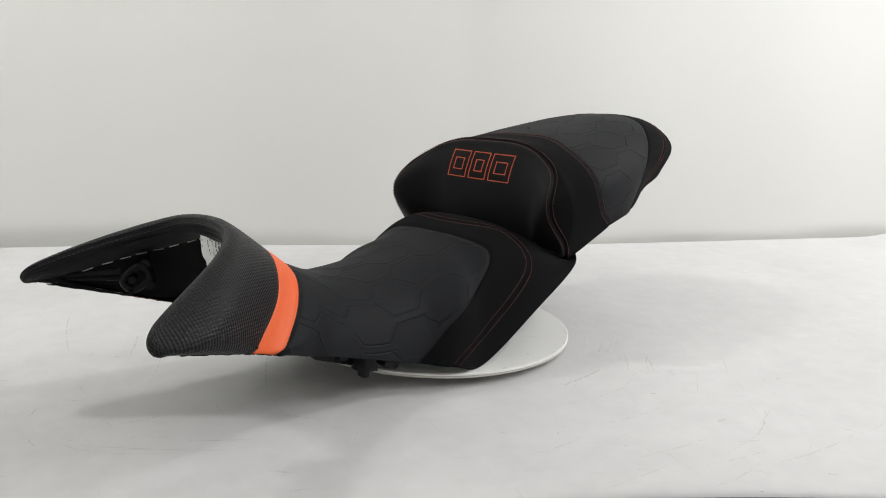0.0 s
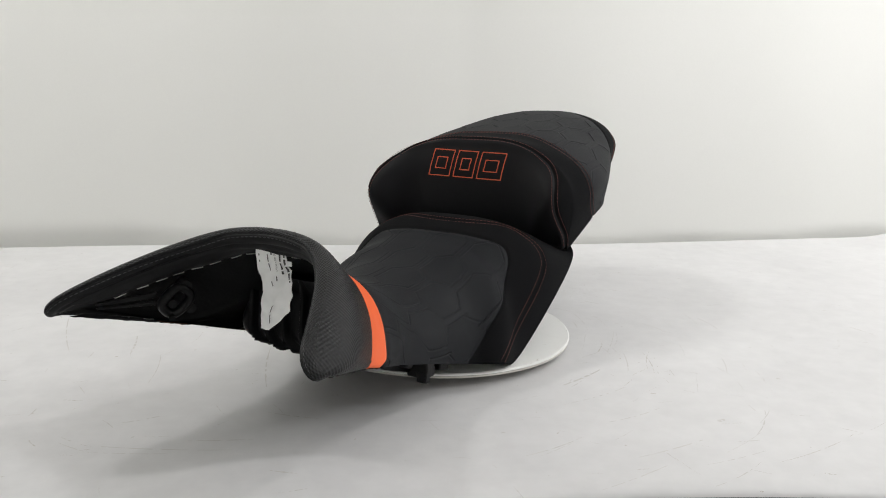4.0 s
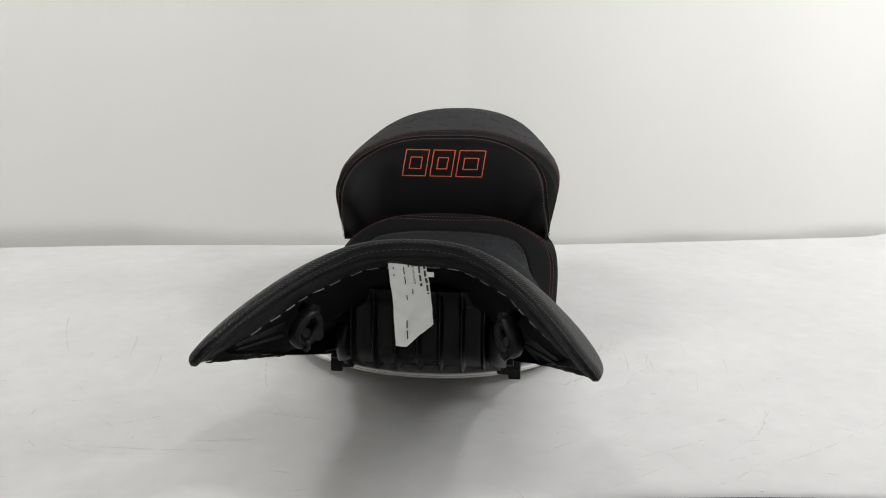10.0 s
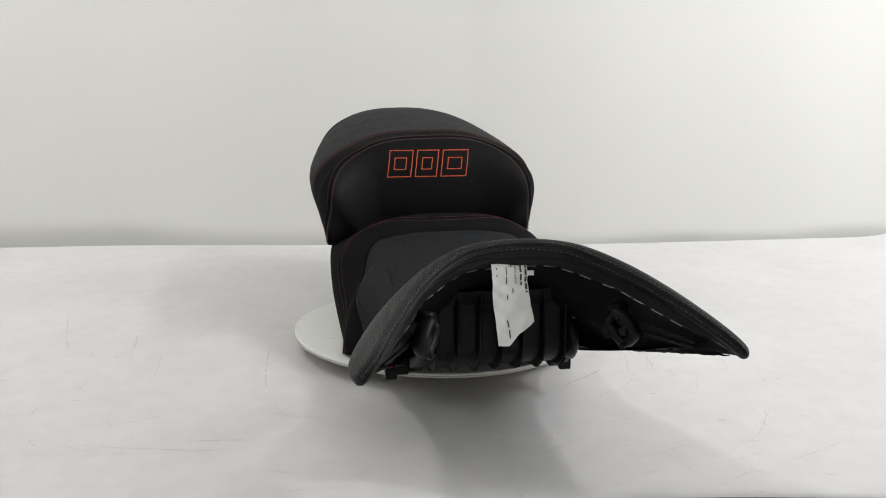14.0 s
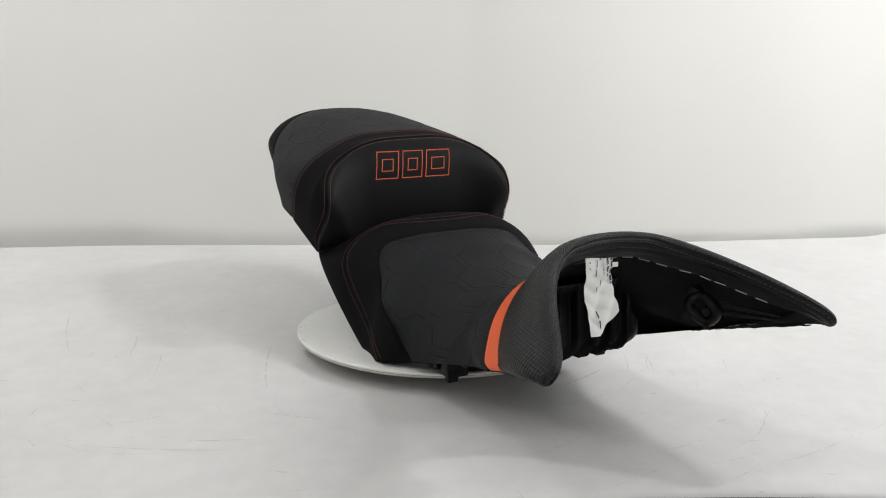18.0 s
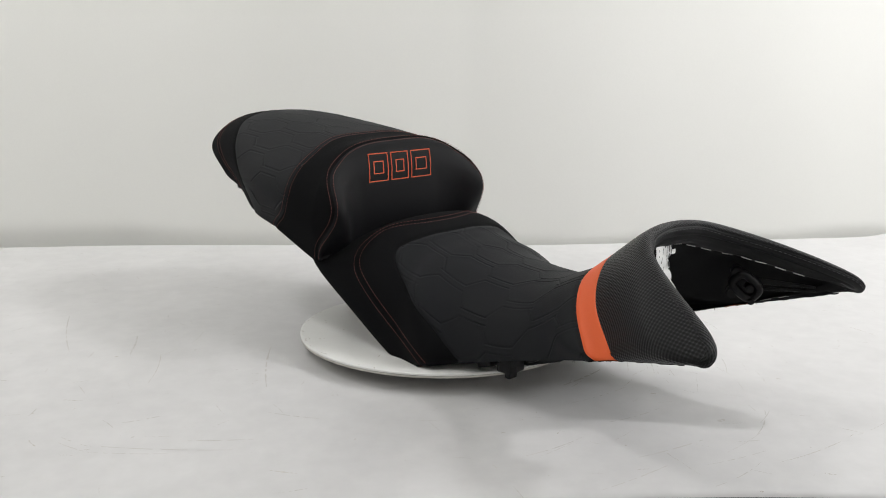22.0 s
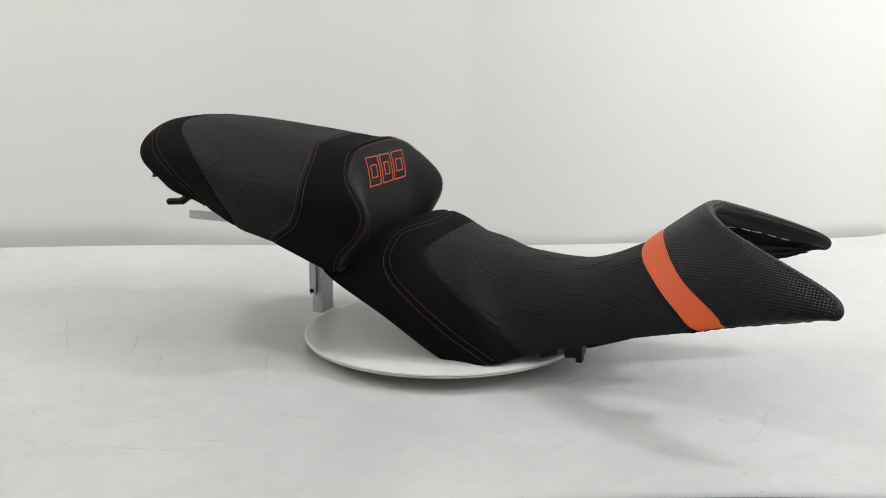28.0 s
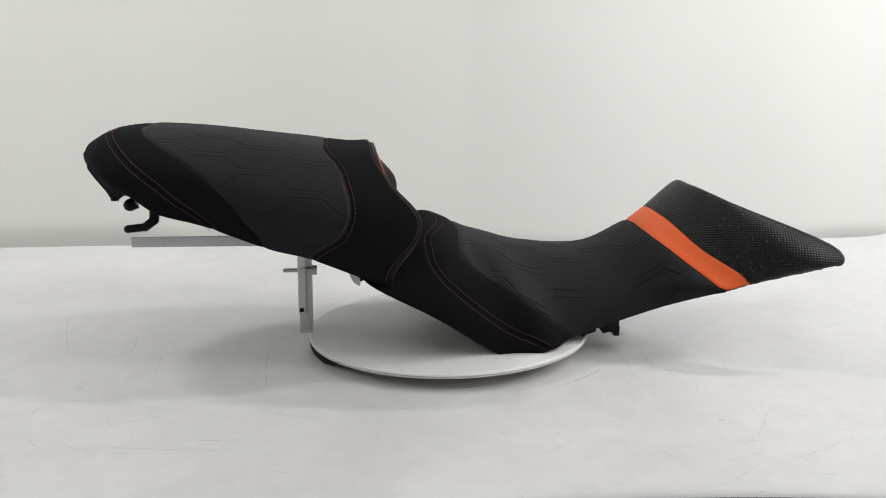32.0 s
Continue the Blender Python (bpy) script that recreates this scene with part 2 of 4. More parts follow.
def skin(A, sit, s, v):
    """Points, unit normals and the length of one step of s at each point."""
    e = 1e-3
    top = len(A) - 1
    P = shape(A, s, v, sit)
    ds = (shape(A, np.minimum(s + e, top), v, sit) - shape(A, np.maximum(s - e, 0), v, sit)) / (np.minimum(s + e, top) - np.maximum(s - e, 0))[..., None]
    dv = (shape(A, s, np.clip(v + e, -1, 1), sit) - shape(A, s, np.clip(v - e, -1, 1), sit))
    N = np.cross(ds, dv)
    ln = np.linalg.norm(N, axis=-1, keepdims=True)
    N = N / np.maximum(ln, 1e-12)
    N = np.where(ln < 1e-9, np.array([0, 0, 1.0]), N)
    ref = P - np.array([0.0, MID, UP - 0.06]) * 1.0
    out = np.sign(np.sum(N * (ref - np.array([1, 0, 0]) * ref), -1, keepdims=True))
    N = N * np.where(out == 0, 1, out)
    return P, N, np.linalg.norm(ds, axis=-1)


TIP_S = float(np.linalg.norm(shape(RIDER, np.array(9.9), np.array(0.97), SET_RIDER) - shape(RIDER, np.array(9.3), np.array(0.97), SET_RIDER)) / 0.6)   # metres per station at the wing tip
TIP_V = float(np.linalg.norm(shape(RIDER, np.array(9.5), np.array(1.0), SET_RIDER) - shape(RIDER, np.array(9.5), np.array(0.93), SET_RIDER)) / 0.07)     # metres per unit across there
TIP_R = 0.013                                       # rounding of the wing tips


def hem_roll(d):
    """Radius of the roll along a wing's hem, d metres behind the front edge."""
    f = np.clip(np.asarray(d, float) / 0.036, 0, 1)
    return 0.0012 + (R_ROLL * 0.95 - 0.0012) * (1 - f * f * (3 - 2 * f))


def wing_trim(d):
    """How far across the nose cover reaches, d metres behind its front edge."""
    d = np.maximum(np.asarray(d, float), 0)
    k = np.clip(1 - d / TIP_R, 0, 1)
    cut = TIP_R * (1 - np.sqrt(np.maximum(1 - k * k, 0))) + 0.5 * (hem_roll(d) - 0.0012)
    return 1 - cut / TIP_V


def across(n):
    """Values of v, closer together towards the hems, with two rows for the turned-in hem."""
    t = np.linspace(-1, 1, n)
    v = np.sin(t * math.pi / 2) * 0.45 + t * 0.55
    return np.concatenate([[-1.014, -1.0035], v, [1.0035, 1.014]])


def along(n):
    t = np.linspace(0, 1, n)
    return 0.5 * t + 0.5 * (0.5 - 0.5 * np.cos(math.pi * t))


def flatten(P, su, sv):
    """Lays a cover panel out flat with little stretch, so that its weave keeps its pitch."""
    n, m = P.shape[:2]
    ii, jj = np.linspace(0, n - 1, 34).round().astype(int), np.linspace(2, m - 3, 61).round().astype(int)
    K = P[np.ix_(ii, jj)]
    X = np.stack([su[np.ix_(ii, jj)], sv[np.ix_(ii, jj)]], -1).astype(float)
    links = [((slice(None, -1), slice(None)), (slice(1, None), slice(None))), ((slice(None), slice(None, -1)), (slice(None), slice(1, None))),
             ((slice(None, -1), slice(None, -1)), (slice(1, None), slice(1, None))), ((slice(1, None), slice(None, -1)), (slice(None, -1), slice(1, None)))]
    rest = [np.linalg.norm(K[q] - K[p], axis=-1) for p, q in links]
    for _ in range(2500):
        move = np.zeros_like(X)
        for (p, q), length in zip(links, rest):
            e = X[q] - X[p]
            now = np.maximum(np.linalg.norm(e, axis=-1), 1e-6)
            step = e * ((now - length) / now * 0.11)[..., None]
            move[p] += step
            move[q] -= step
        X += move
    out = []
    for c in range(2):
        half = np.stack([np.interp(np.arange(m), jj, X[i, :, c]) for i in range(len(ii))])
        out.append(np.stack([np.interp(np.arange(n), ii, half[:, j]) for j in range(m)], 1))
    return out


def panel(name, A, sit, lo, hi, nu, nv, mat, parent, label="", grooves=(), relief=None, depth=0.0016, width=0.0035, trim=None):
    """One cover panel between two seam curves; grooves: further seams pressed into it."""
    v = across(nv)
    u = along(nu)
    V = np.broadcast_to(v[None, :], (nu, len(v)))
    a, b = lo(v)[None, :], hi(v)[None, :]
    S = a + (b - a) * u[:, None]
    if trim is not None:                            # the corners at the upper seam are rounded off
        most = trim((b - S) * TIP_S)
        V = np.where(np.abs(V) <= 1, V * most, np.sign(V) * (most + (np.abs(V) - 1) * (most > 0.999)))
        a, b = lo(V), hi(V)
        S = a + (b - a) * u[:, None]
    P, N, L = skin(A, sit, S, V)
    d = np.zeros(S.shape)
    for curve in (lo, hi, *grooves):
        gap = (S - curve(V)) * np.minimum(L, 0.2)
        d -= depth * np.exp(-(gap / width) ** 2)
    su = np.cumsum(np.linalg.norm(np.diff(P, axis=0, prepend=P[:1]), axis=-1), axis=0)
    sv = np.cumsum(np.linalg.norm(np.diff(P, axis=1, prepend=P[:, :1]), axis=-1), axis=1)
    sv = sv - sv[:, len(v) // 2][:, None]
    if relief is not None:
        d += relief[0](P[..., 0], relief[1](P[..., 0], V)) * (np.abs(V) < 0.985)
    d[:, :2] = 0
    d[:, -2:] = 0
    if trim is not None:
        su, sv = flatten(P, su, sv)
    P = P + N * d[..., None]
    me = mesh_from(name, P.reshape(-1, 3), grid_faces(nu, len(v)), mat, np.stack([su + 0.5, sv + 0.5], -1).reshape(-1, 2))
    return part(name, me, mat, parent, label)


def girth(A, sit, s0, s1):
    """Arc length from the middle plane, measured round the seat at a constant x."""
    n, m = 200, 161
    v, ss = np.linspace(-1, 1, m), np.linspace(s0, s1, n)
    P = shape(A, np.broadcast_to(ss[:, None], (n, m)), np.broadcast_to(v[None, :], (n, m)), sit)
    xs = np.linspace(P[..., 0].min(), P[..., 0].max(), 240)
    Q = np.zeros((240, m, 2))
    for j in range(m):
        o = np.argsort(P[:, j, 0])
        for c in (1, 2):
            Q[:, j, c - 1] = np.interp(xs, P[o, j, 0], P[o, j, c])
    a = np.concatenate([np.zeros((240, 1)), np.cumsum(np.linalg.norm(np.diff(Q, axis=1), axis=-1), axis=1)], 1)
    a -= a[:, m // 2:m // 2 + 1]

    def at(x, w):
        i, j = np.clip((x - xs[0]) / (xs[1] - xs[0]), 0, 238.999), np.clip((w + 1) * (m - 1) / 2, 0, m - 1.001)
        i0, j0 = i.astype(int), j.astype(int)
        f, g = i - i0, j - j0
        return (a[i0, j0] * (1 - g) + a[i0, j0 + 1] * g) * (1 - f) + (a[i0 + 1, j0] * (1 - g) + a[i0 + 1, j0 + 1] * g) * f
    return at


def quilt(x0, pitch_x, pitch_a, columns, rows, half, gap, seed):
    """Embossed honeycomb: cells long in x, their flat sides doubled, their slanting sides shared."""
    rng = random.Random(seed)
    segs = []
    for i in columns:
        for j in range(-rows, rows + 1):
            cx, ca = x0 + i * pitch_x, (j + 0.5 * (i % 2)) * pitch_a
            dx, da = pitch_x - 2 * half, pitch_a / 2 - 2 * gap
            k = rng.uniform(0.7, 1.0)
            segs.append((cx - half - rng.uniform(-0.002, 0.005), ca + gap, cx + half, ca + gap, k))
            segs.append((cx - half, ca - gap, cx + half + rng.uniform(-0.002, 0.005), ca - gap, k))
            segs.append((cx + half, ca + gap, cx + half + dx, ca + gap + da, rng.uniform(0.55, 1.0)))
            segs.append((cx + half, ca - gap, cx + half + dx, ca - gap - da, rng.uniform(0.55, 1.0)))

    def field(x, a):
        out = np.zeros(x.shape)
        puff = np.full(x.shape, 1.0)
        for ax, aa, bx, ba, k in segs:
            dx, da = bx - ax, ba - aa
            near = (x > min(ax, bx) - 0.012) & (x < max(ax, bx) + 0.012) & (a > min(aa, ba) - 0.012) & (a < max(aa, ba) + 0.012)
            if not near.any():
                continue
            xx, yy = x[near], a[near]
            t = np.clip(((xx - ax) * dx + (yy - aa) * da) / (dx * dx + da * da), 0, 1)
            d = np.hypot(xx - ax - t * dx, yy - aa - t * da)
            out[near] = np.minimum(out[near], -0.00105 * k * np.exp(-(d / 0.0009) ** 2))
            puff[near] = np.minimum(puff[near], d)
        return out + 0.00035 * np.exp(-(puff / 0.004) ** 2)
    return field


def stitches(name, A, sit, curve, offset, parent, mat, v0=-1.0, v1=1.0, step=0.0046, length=0.0033, thick=0.0004):
    """A row of short thread stitches that follows a seam at a small distance."""
    v = np.linspace(v0, v1, 3000)
    s = curve(v)
    P, N, L = skin(A, sit, s, v)
    T = np.gradient(P, axis=0)
    T /= np.maximum(np.linalg.norm(T, axis=1, keepdims=True), 1e-9)
    side = np.cross(N, T)
    Q = P + side * offset * np.sign(np.sum(side * (skin(A, sit, np.clip(s + 0.01, 0, len(A) - 1), v)[0] - P), -1, keepdims=True))
    arc = np.concatenate([[0], np.cumsum(np.linalg.norm(np.diff(Q, axis=0), axis=1))])
    verts, faces = [], []
    for a in np.arange(0.001, arc[-1] - length, step):
        ends = [np.array([np.interp(a + k, arc, Q[:, c]) for c in range(3)]) for k in (0, length * 0.5, length)]
        i = min(int(np.searchsorted(arc, a)), len(v) - 1)
        n, b = N[i], side[i]
        base = len(verts)
        for k, (e, up, w) in enumerate(zip(ends, (0.0, 1.0, 0.0), (0.6, 1, 0.6))):
            c = e + n * (thick * 0.25 * up - 0.0001)
            for cs, sn in ((1, 0), (0, 1), (-1, 0), (0, -1)):
                verts.append(c + (b * cs + n * sn) * thick * w)
        for r in range(2):
            for q in range(4):
                faces.append((base + r * 4 + q, base + r * 4 + (q + 1) % 4, base + r * 4 + 4 + (q + 1) % 4, base + r * 4 + 4 + q))
        faces.append((base + 3, base + 2, base + 1, base))
        faces.append((base + 8, base + 9, base + 10, base + 11))
    return tagged(part(name, mesh_from(name, verts, faces, mat), mat, parent), kind="stuff")


# ---- setting ----
def on_table(verts):
    return [(x * NEAR, (y + 1.0) * NEAR - 1.0, z + LIFT) for x, y, z in verts]


def flat(name, verts, faces, mat, label, category="", kind="structure", smooth=False):
    ob = new(name, mesh_from(name, verts, faces, mat, smooth=smooth))
    return tagged(ob, label, category or name.split("_")[0], kind=kind)


def table():
    """White sheet on a table: flat top, its back edge rolled down, slightly wavy, front edge curved."""
    xs = np.linspace(-1.3, 1.4, 136)
    us = [(0, -0.748), (0.0, -0.012), (0.004, -0.003), (0.012, 0.0)]
    us += [(0.012 + k * 0.016, 0.0) for k in range(1, 57)]
    verts = []
    for x in xs:
        front, back = -0.366 - 0.3 * (x - 0.3) ** 2, 0.588 + 0.103 * x + 0.012 * math.exp(-((x + 0.5) / 0.25) ** 2) + 0.002 * math.sin(7.0 * x + 1)
        back += 0.03 * max(0.0, x - 0.55) - 0.034 * math.exp(-((x - 0.2) / 0.32) ** 2)
        lift = 0.010 * math.exp(-((x - 0.97) / 0.05) ** 2)          # a corner of the sheet curls up
        wave = 0.0010 * math.sin(x * 3.1 + 0.4) + 0.0006 * math.sin(x * 7.3)
        for u, z in us:
            verts.append((x, front + u / 0.908 * (back - front), z + (wave + lift) * max(0.0, (u - 0.8) / 0.108)))
        for dy, dz in ((0.006, -0.0008), (0.012, -0.0035), (0.017, -0.010), (0.019, -0.748)):
            verts.append((x, back + dy, dz + wave + lift))
    # thin strip added to draw the dark line along the front edge
    rows = []
    for x in xs:
        front = -0.366 - 0.3 * (x - 0.3) ** 2
        rows += [(x, front - 0.0010, -0.0015), (x, front - 0.0030, -0.0030), (x, front - 0.0030, -0.034), (x, front - 0.0005, -0.034)]
    flat("trim", on_table(rows), grid_faces(len(xs), 4), FRONT_STRIP, "dark brown-grey strip along the table's front", "edging", smooth=False)
    return flat("table_top", on_table(verts), grid_faces(len(xs), len(us) + 4), SHEET, "white scuffed vinyl sheet draped over the table", "table", smooth=True)


def backdrop():
    """Hanging white backdrop with faint vertical folds, its foot set back to shade it."""
    xs = np.linspace(-2.3, 2.5, 190)
    zs = np.concatenate([np.linspace(-0.27, -0.08, 40), np.linspace(-0.06, 2.3, 60)])
    verts = []
    for x in xs:
        for z in zs:
            # the broad bow is shaped to dim the middle left
            y = 1.45 - 0.055 * math.sin(x * 2.3 + 0.76) + 0.004 * math.sin(x * 9.1 + 1.0 + z) + 0.010 * math.exp(-((x - 0.07) / 0.05) ** 2) * (0.4 + 0.3 * z)
            k = min(1.0, max(0.0, (x - 0.2) / 0.5))
            y += (16 + 16 * k) * max(0.0, -0.142 + 0.022 * k - z + 0.008 * math.sin(5 * x + 1) + 0.005 * math.sin(11.3 * x)) ** 2.5          # the foot hangs back unevenly, shaped to darken the lower band
            verts.append((x, y, z))
    return flat("backdrop", verts, grid_faces(len(xs), len(zs)), CLOTH, "white hanging backdrop with faint vertical folds", smooth=True)


def room():
    # unseen room, added to close the set and bounce light back in
    x0, x1, y0, y1, z0, z1 = -2.4, 2.6, -2.6, 1.7, -0.75, 2.4
    w = 0.1
    for name, a, b in (("wall_north", (x0, y1, z0), (x1, y1 + w, z1)), ("wall_south", (x0, y0 - w, z0), (x1, y0, z1)),
                       ("wall_west", (x0 - w, y0, z0), (x0, y1, z1)), ("wall_east", (x1, y0, z0), (x1 + w, y1, z1)),
                       ("floor", (x0, y0, z0 - w), (x1, y1, z0)), ("ceiling", (x0, y0, z1), (x1, y1, z1 + w))):
        bm = bmesh.new()
        c = [(p + q) / 2 for p, q in zip(a, b)]
        d = [q - p for p, q in zip(a, b)]
        box(bm, *c, *d)
        ob = part(name, bm, WALL, None)
        tagged(ob, "plain white painted " + name.split("_")[0] + " of the unseen room, added to bounce light", name.split("_")[0], kind="structure")


table()
backdrop()
room()


# ---- turning disc ----
def turntable():
    t = thing("turntable", "round white display disc turning on the table", "turntable")
    R, seg = 0.1736, 160

    def ring(rs):
        verts, faces = [], []
        for r, z in rs:
            for k in range(seg):
                a = 2 * math.pi * k / seg
                x, y = r * math.cos(a), r * math.sin(a)
                verts.append((0.0096 + x, -0.0081 + y, UP - 0.1063 + z + 0.026 * x - 0.0179 * y))
        for i in range(len(rs) - 1):
            for k in range(seg):
                faces.append((i * seg + k, i * seg + (k + 1) % seg, (i + 1) * seg + (k + 1) % seg, (i + 1) * seg + k))
        return verts, faces
    v, f = ring([(0.0005, 0.0), (R - 0.0015, 0.0), (R, -0.0008), (R, -0.0026)])
    part("plate", mesh_from("plate", v, f, DISC, smooth=False), DISC, t, "white laminate disc top")
    v, f = ring([(R, -0.0024), (R - 0.004, -0.0026), (R - 0.004, -0.0034), (R - 0.001, -0.0034)])
    part("joint", mesh_from("joint", v, f, DARK, smooth=False), DARK, t, "dark joint between disc top and rim")
    v, f = ring([(R - 0.0010, -0.0032), (R - 0.0006, -0.0052), (R - 0.003, -0.0060), (0.0005, -0.0060)])
    part("rim", mesh_from("rim", v, f, RIM, smooth=False), RIM, t, "worn white rim of the disc")
    # specks and short scratches on the top
    rng = random.Random(8)
    verts, faces = [], []
    for j in range(110):
        r, a = R * math.sqrt(rng.uniform(0.25, 0.99)), rng.uniform(0, 2 * math.pi)
        if j < 70:
            r = R - rng.uniform(0.0005, 0.004)
        x, y, d = r * math.cos(a), r * math.sin(a), rng.uniform(0, math.pi)
        length, width = rng.uniform(0.0008, 0.004), rng.uniform(0.0002, 0.0006)
        b = len(verts)
        for u, w in ((-1, -0.4), (0.2, -1), (1, 0), (0.3, 0.8)):
            px, py = x + math.cos(d) * u * length - math.sin(d) * w * width, y + math.sin(d) * u * length + math.cos(d) * w * width
            verts.append((0.0096 + px, -0.0081 + py, UP - 0.1063 + 0.0003 + 0.026 * px - 0.0179 * py))
        faces.append((b, b + 1, b + 2, b + 3))
    tagged(part("scratch_marks", mesh_from("scratch_marks", verts, faces, SCUFF, smooth=False), SCUFF, t, "small grey specks and scratches"), kind="stuff")
    # black strip that stands in for the dark gap under the disc's edge
    verts, faces = [], []
    n = 60
    for k in range(n):
        f = k / (n - 1)
        a = radians(172 + 46 * f)
        drop = 0.0115 * math.sin(math.pi * f) ** 0.6
        for r, z in ((R - 0.0014, -0.0052), (R - 0.0014, -0.0052 - drop), (R - 0.006, -0.0052 - drop), (R - 0.006, -0.0052)):
            x, y = r * math.cos(a), r * math.sin(a)
            verts.append((0.0096 + x, -0.0081 + y, UP - 0.1063 + z + 0.026 * x - 0.0179 * y))
    for k in range(n - 1):
        for q in range(4):
            faces.append((k * 4 + q, k * 4 + (q + 1) % 4, k * 4 + 4 + (q + 1) % 4, k * 4 + 4 + q))
    part("gap_strip", mesh_from("gap_strip", verts, faces, DARK, smooth=False), DARK, t, "black strip standing in for the dark gap below the rim")
    # unseen base, its light grey chosen to bounce light below the disc
    bm = bmesh.new()
    bmesh.ops.create_cone(bm, cap_ends=True, segments=64, radius1=0.085, radius2=0.08, depth=0.010, matrix=Matrix.Translation((0, 0, LIFT + 0.005)))
    part("base", bm, STEEL, t, "round grey base, unseen under the disc")
    return t


def stand():
    """Steel angle bracket on the disc that carries the pillion seat."""
    t = thing("support_bracket", "grey steel angle bracket carrying the pillion seat", "bracket")
    z0, z1 = UP - 0.108, UP + 0.001
    bm = bmesh.new()
    box(bm, -0.161, -0.006, (z0 + z1) / 2, 0.0035, 0.028, z1 - z0, bevel=0.0006)
    box(bm, -0.168, -0.019, (z0 + z1) / 2, 0.012, 0.003, z1 - z0, bevel=0.0006)
    part("upright", bm, STEEL, t)
    bm = bmesh.new()
    box(bm, -0.170, -0.0245, UP - 0.04, 0.010, 0.004, 0.086, bevel=0.0012)
    part("slotted_strip", bm, STEEL, t)
    bm = bmesh.new()
    box(bm, -0.264, -0.006, UP + 0.0035, 0.20, 0.034, 0.003, bevel=0.0008)
    box(bm, -0.270, -0.0225, UP + 0.0085, 0.19, 0.003, 0.012, bevel=0.0008)
    part("arm", bm, STEEL, t)
    bm = bmesh.new()
    rod(bm, (-0.192, -0.024, UP - 0.028), (-0.156, -0.024, UP - 0.028), 0.0024, 10)
    rod(bm, (-0.171, -0.024, UP - 0.028), (-0.166, -0.024, UP - 0.028), 0.0052, 6)
    rod(bm, (-0.1585, -0.024, UP - 0.028), (-0.152, -0.024, UP - 0.028), 0.0058, 12)
    part("bolt", bm, STEEL, t, "steel bolt with a hexagon nut")
    bm = bmesh.new()
    rod(bm, (-0.171, -0.0275, UP - 0.077), (-0.171, -0.0205, UP - 0.077), 0.0028, 12)
    part("rivet", bm, DARK, t)
    return t


# ---- pillion seat ----
def base_pan(name, A, sit, s0, s1, parent, label, caps=(), rise=0.012):
    """Moulded plastic base that closes a seat from below, and the end caps."""
    n, m = 60, 25
    ss = np.linspace(s0, s1, n)
    L, R = shape(A, ss, np.full(n, -1.010), sit), shape(A, ss, np.full(n, 1.010), sit)
    k = np.linspace(0, 1, m)
    P = L[:, None, :] + (R - L)[:, None, :] * k[None, :, None]
    P[..., 2] += rise * np.sin(math.pi * k)[None, :] ** 0.5 + 0.003 * np.sin(ss * 9)[:, None] * (np.sin(math.pi * k) > 0.5)[None, :]
    verts, faces = list(P.reshape(-1, 3)), list(grid_faces(n, m))
    for sc in caps:
        v = np.linspace(-1, 1, 41)
        arch = shape(A, np.full(41, float(sc)), v, sit)
        chord = arch[0] + (arch[-1] - arch[0]) * ((v + 1) / 2)[:, None]
        b = len(verts)
        for f in np.linspace(0, 1, 8):
            verts += list(arch * (1 - f) + chord * f + np.array([0.006 * math.sin(math.pi * f) * (1 if sc == 0 else -1), 0, 0]))
        faces += [tuple(q + b for q in f) for f in grid_faces(8, 41)]
    return part(name, mesh_from(name, verts, faces, PLASTIC), PLASTIC, parent, label)


def on_face(y, z, grid):
    """The skin point of the backrest panel that lies nearest to a place across and up."""
    P, N = grid
    i = np.unravel_index(np.argmin((P[..., 1] - y) ** 2 + (P[..., 2] - UP - z) ** 2), P.shape[:2])
    return Vector(P[i]), Vector(N[i])


def emblem(parent):
    """Three outlined orange embroidered shapes across the backrest panel."""
    k = np.linspace(-1, 1, 561)
    ss, vv = np.meshgrid(np.linspace(1.2, 3.8, 420), 0.42 * np.sign(k) * np.abs(k) ** 1.6, indexing="ij")
    P, N, _ = skin(PILLION, SET_PILLION, ss, vv)
    z0, z1 = 0.0715, 0.1045
    blocks = []
    for y0, y1 in ((-0.056, -0.026), (-0.020, 0.008), (0.014, 0.0475)):
        for k in (0.0, 0.0075):
            a, b = z0 + k * 1.25, z1 - k * 1.25
            lean = 0.14 * (b - (z0 + z1) / 2)                    # the blocks slant a little
            blocks.append([(y0 + k - lean, a), (y0 + k + lean, b), (y1 - k + lean, b), (y1 - k - lean, a)])
    rows = []
    for poly in blocks:
        bm = bmesh.new()
        n = len(poly)
        for i in range(n):
            (ya, za), (yb, zb) = poly[i], poly[(i + 1) % n]
            steps = max(2, int(math.hypot(yb - ya, zb - za) / 0.003))
            pts = []
            for k in range(steps + 1):
                f = k / steps
                q, nn = on_face(ya + (yb - ya) * f, za + (zb - za) * f, (P, N))
                pts.append(q + nn * 0.0003)
            for a, b in zip(pts, pts[1:]):
                if (b - a).length > 1e-4:
                    d = (b - a).normalized() * 0.0004
                    rod(bm, a - d, b + d, 0.0006, 6)
        rows.append(part("embroidered_shape", bm, LOGO, parent, "orange outlined embroidered block"))
    return rows


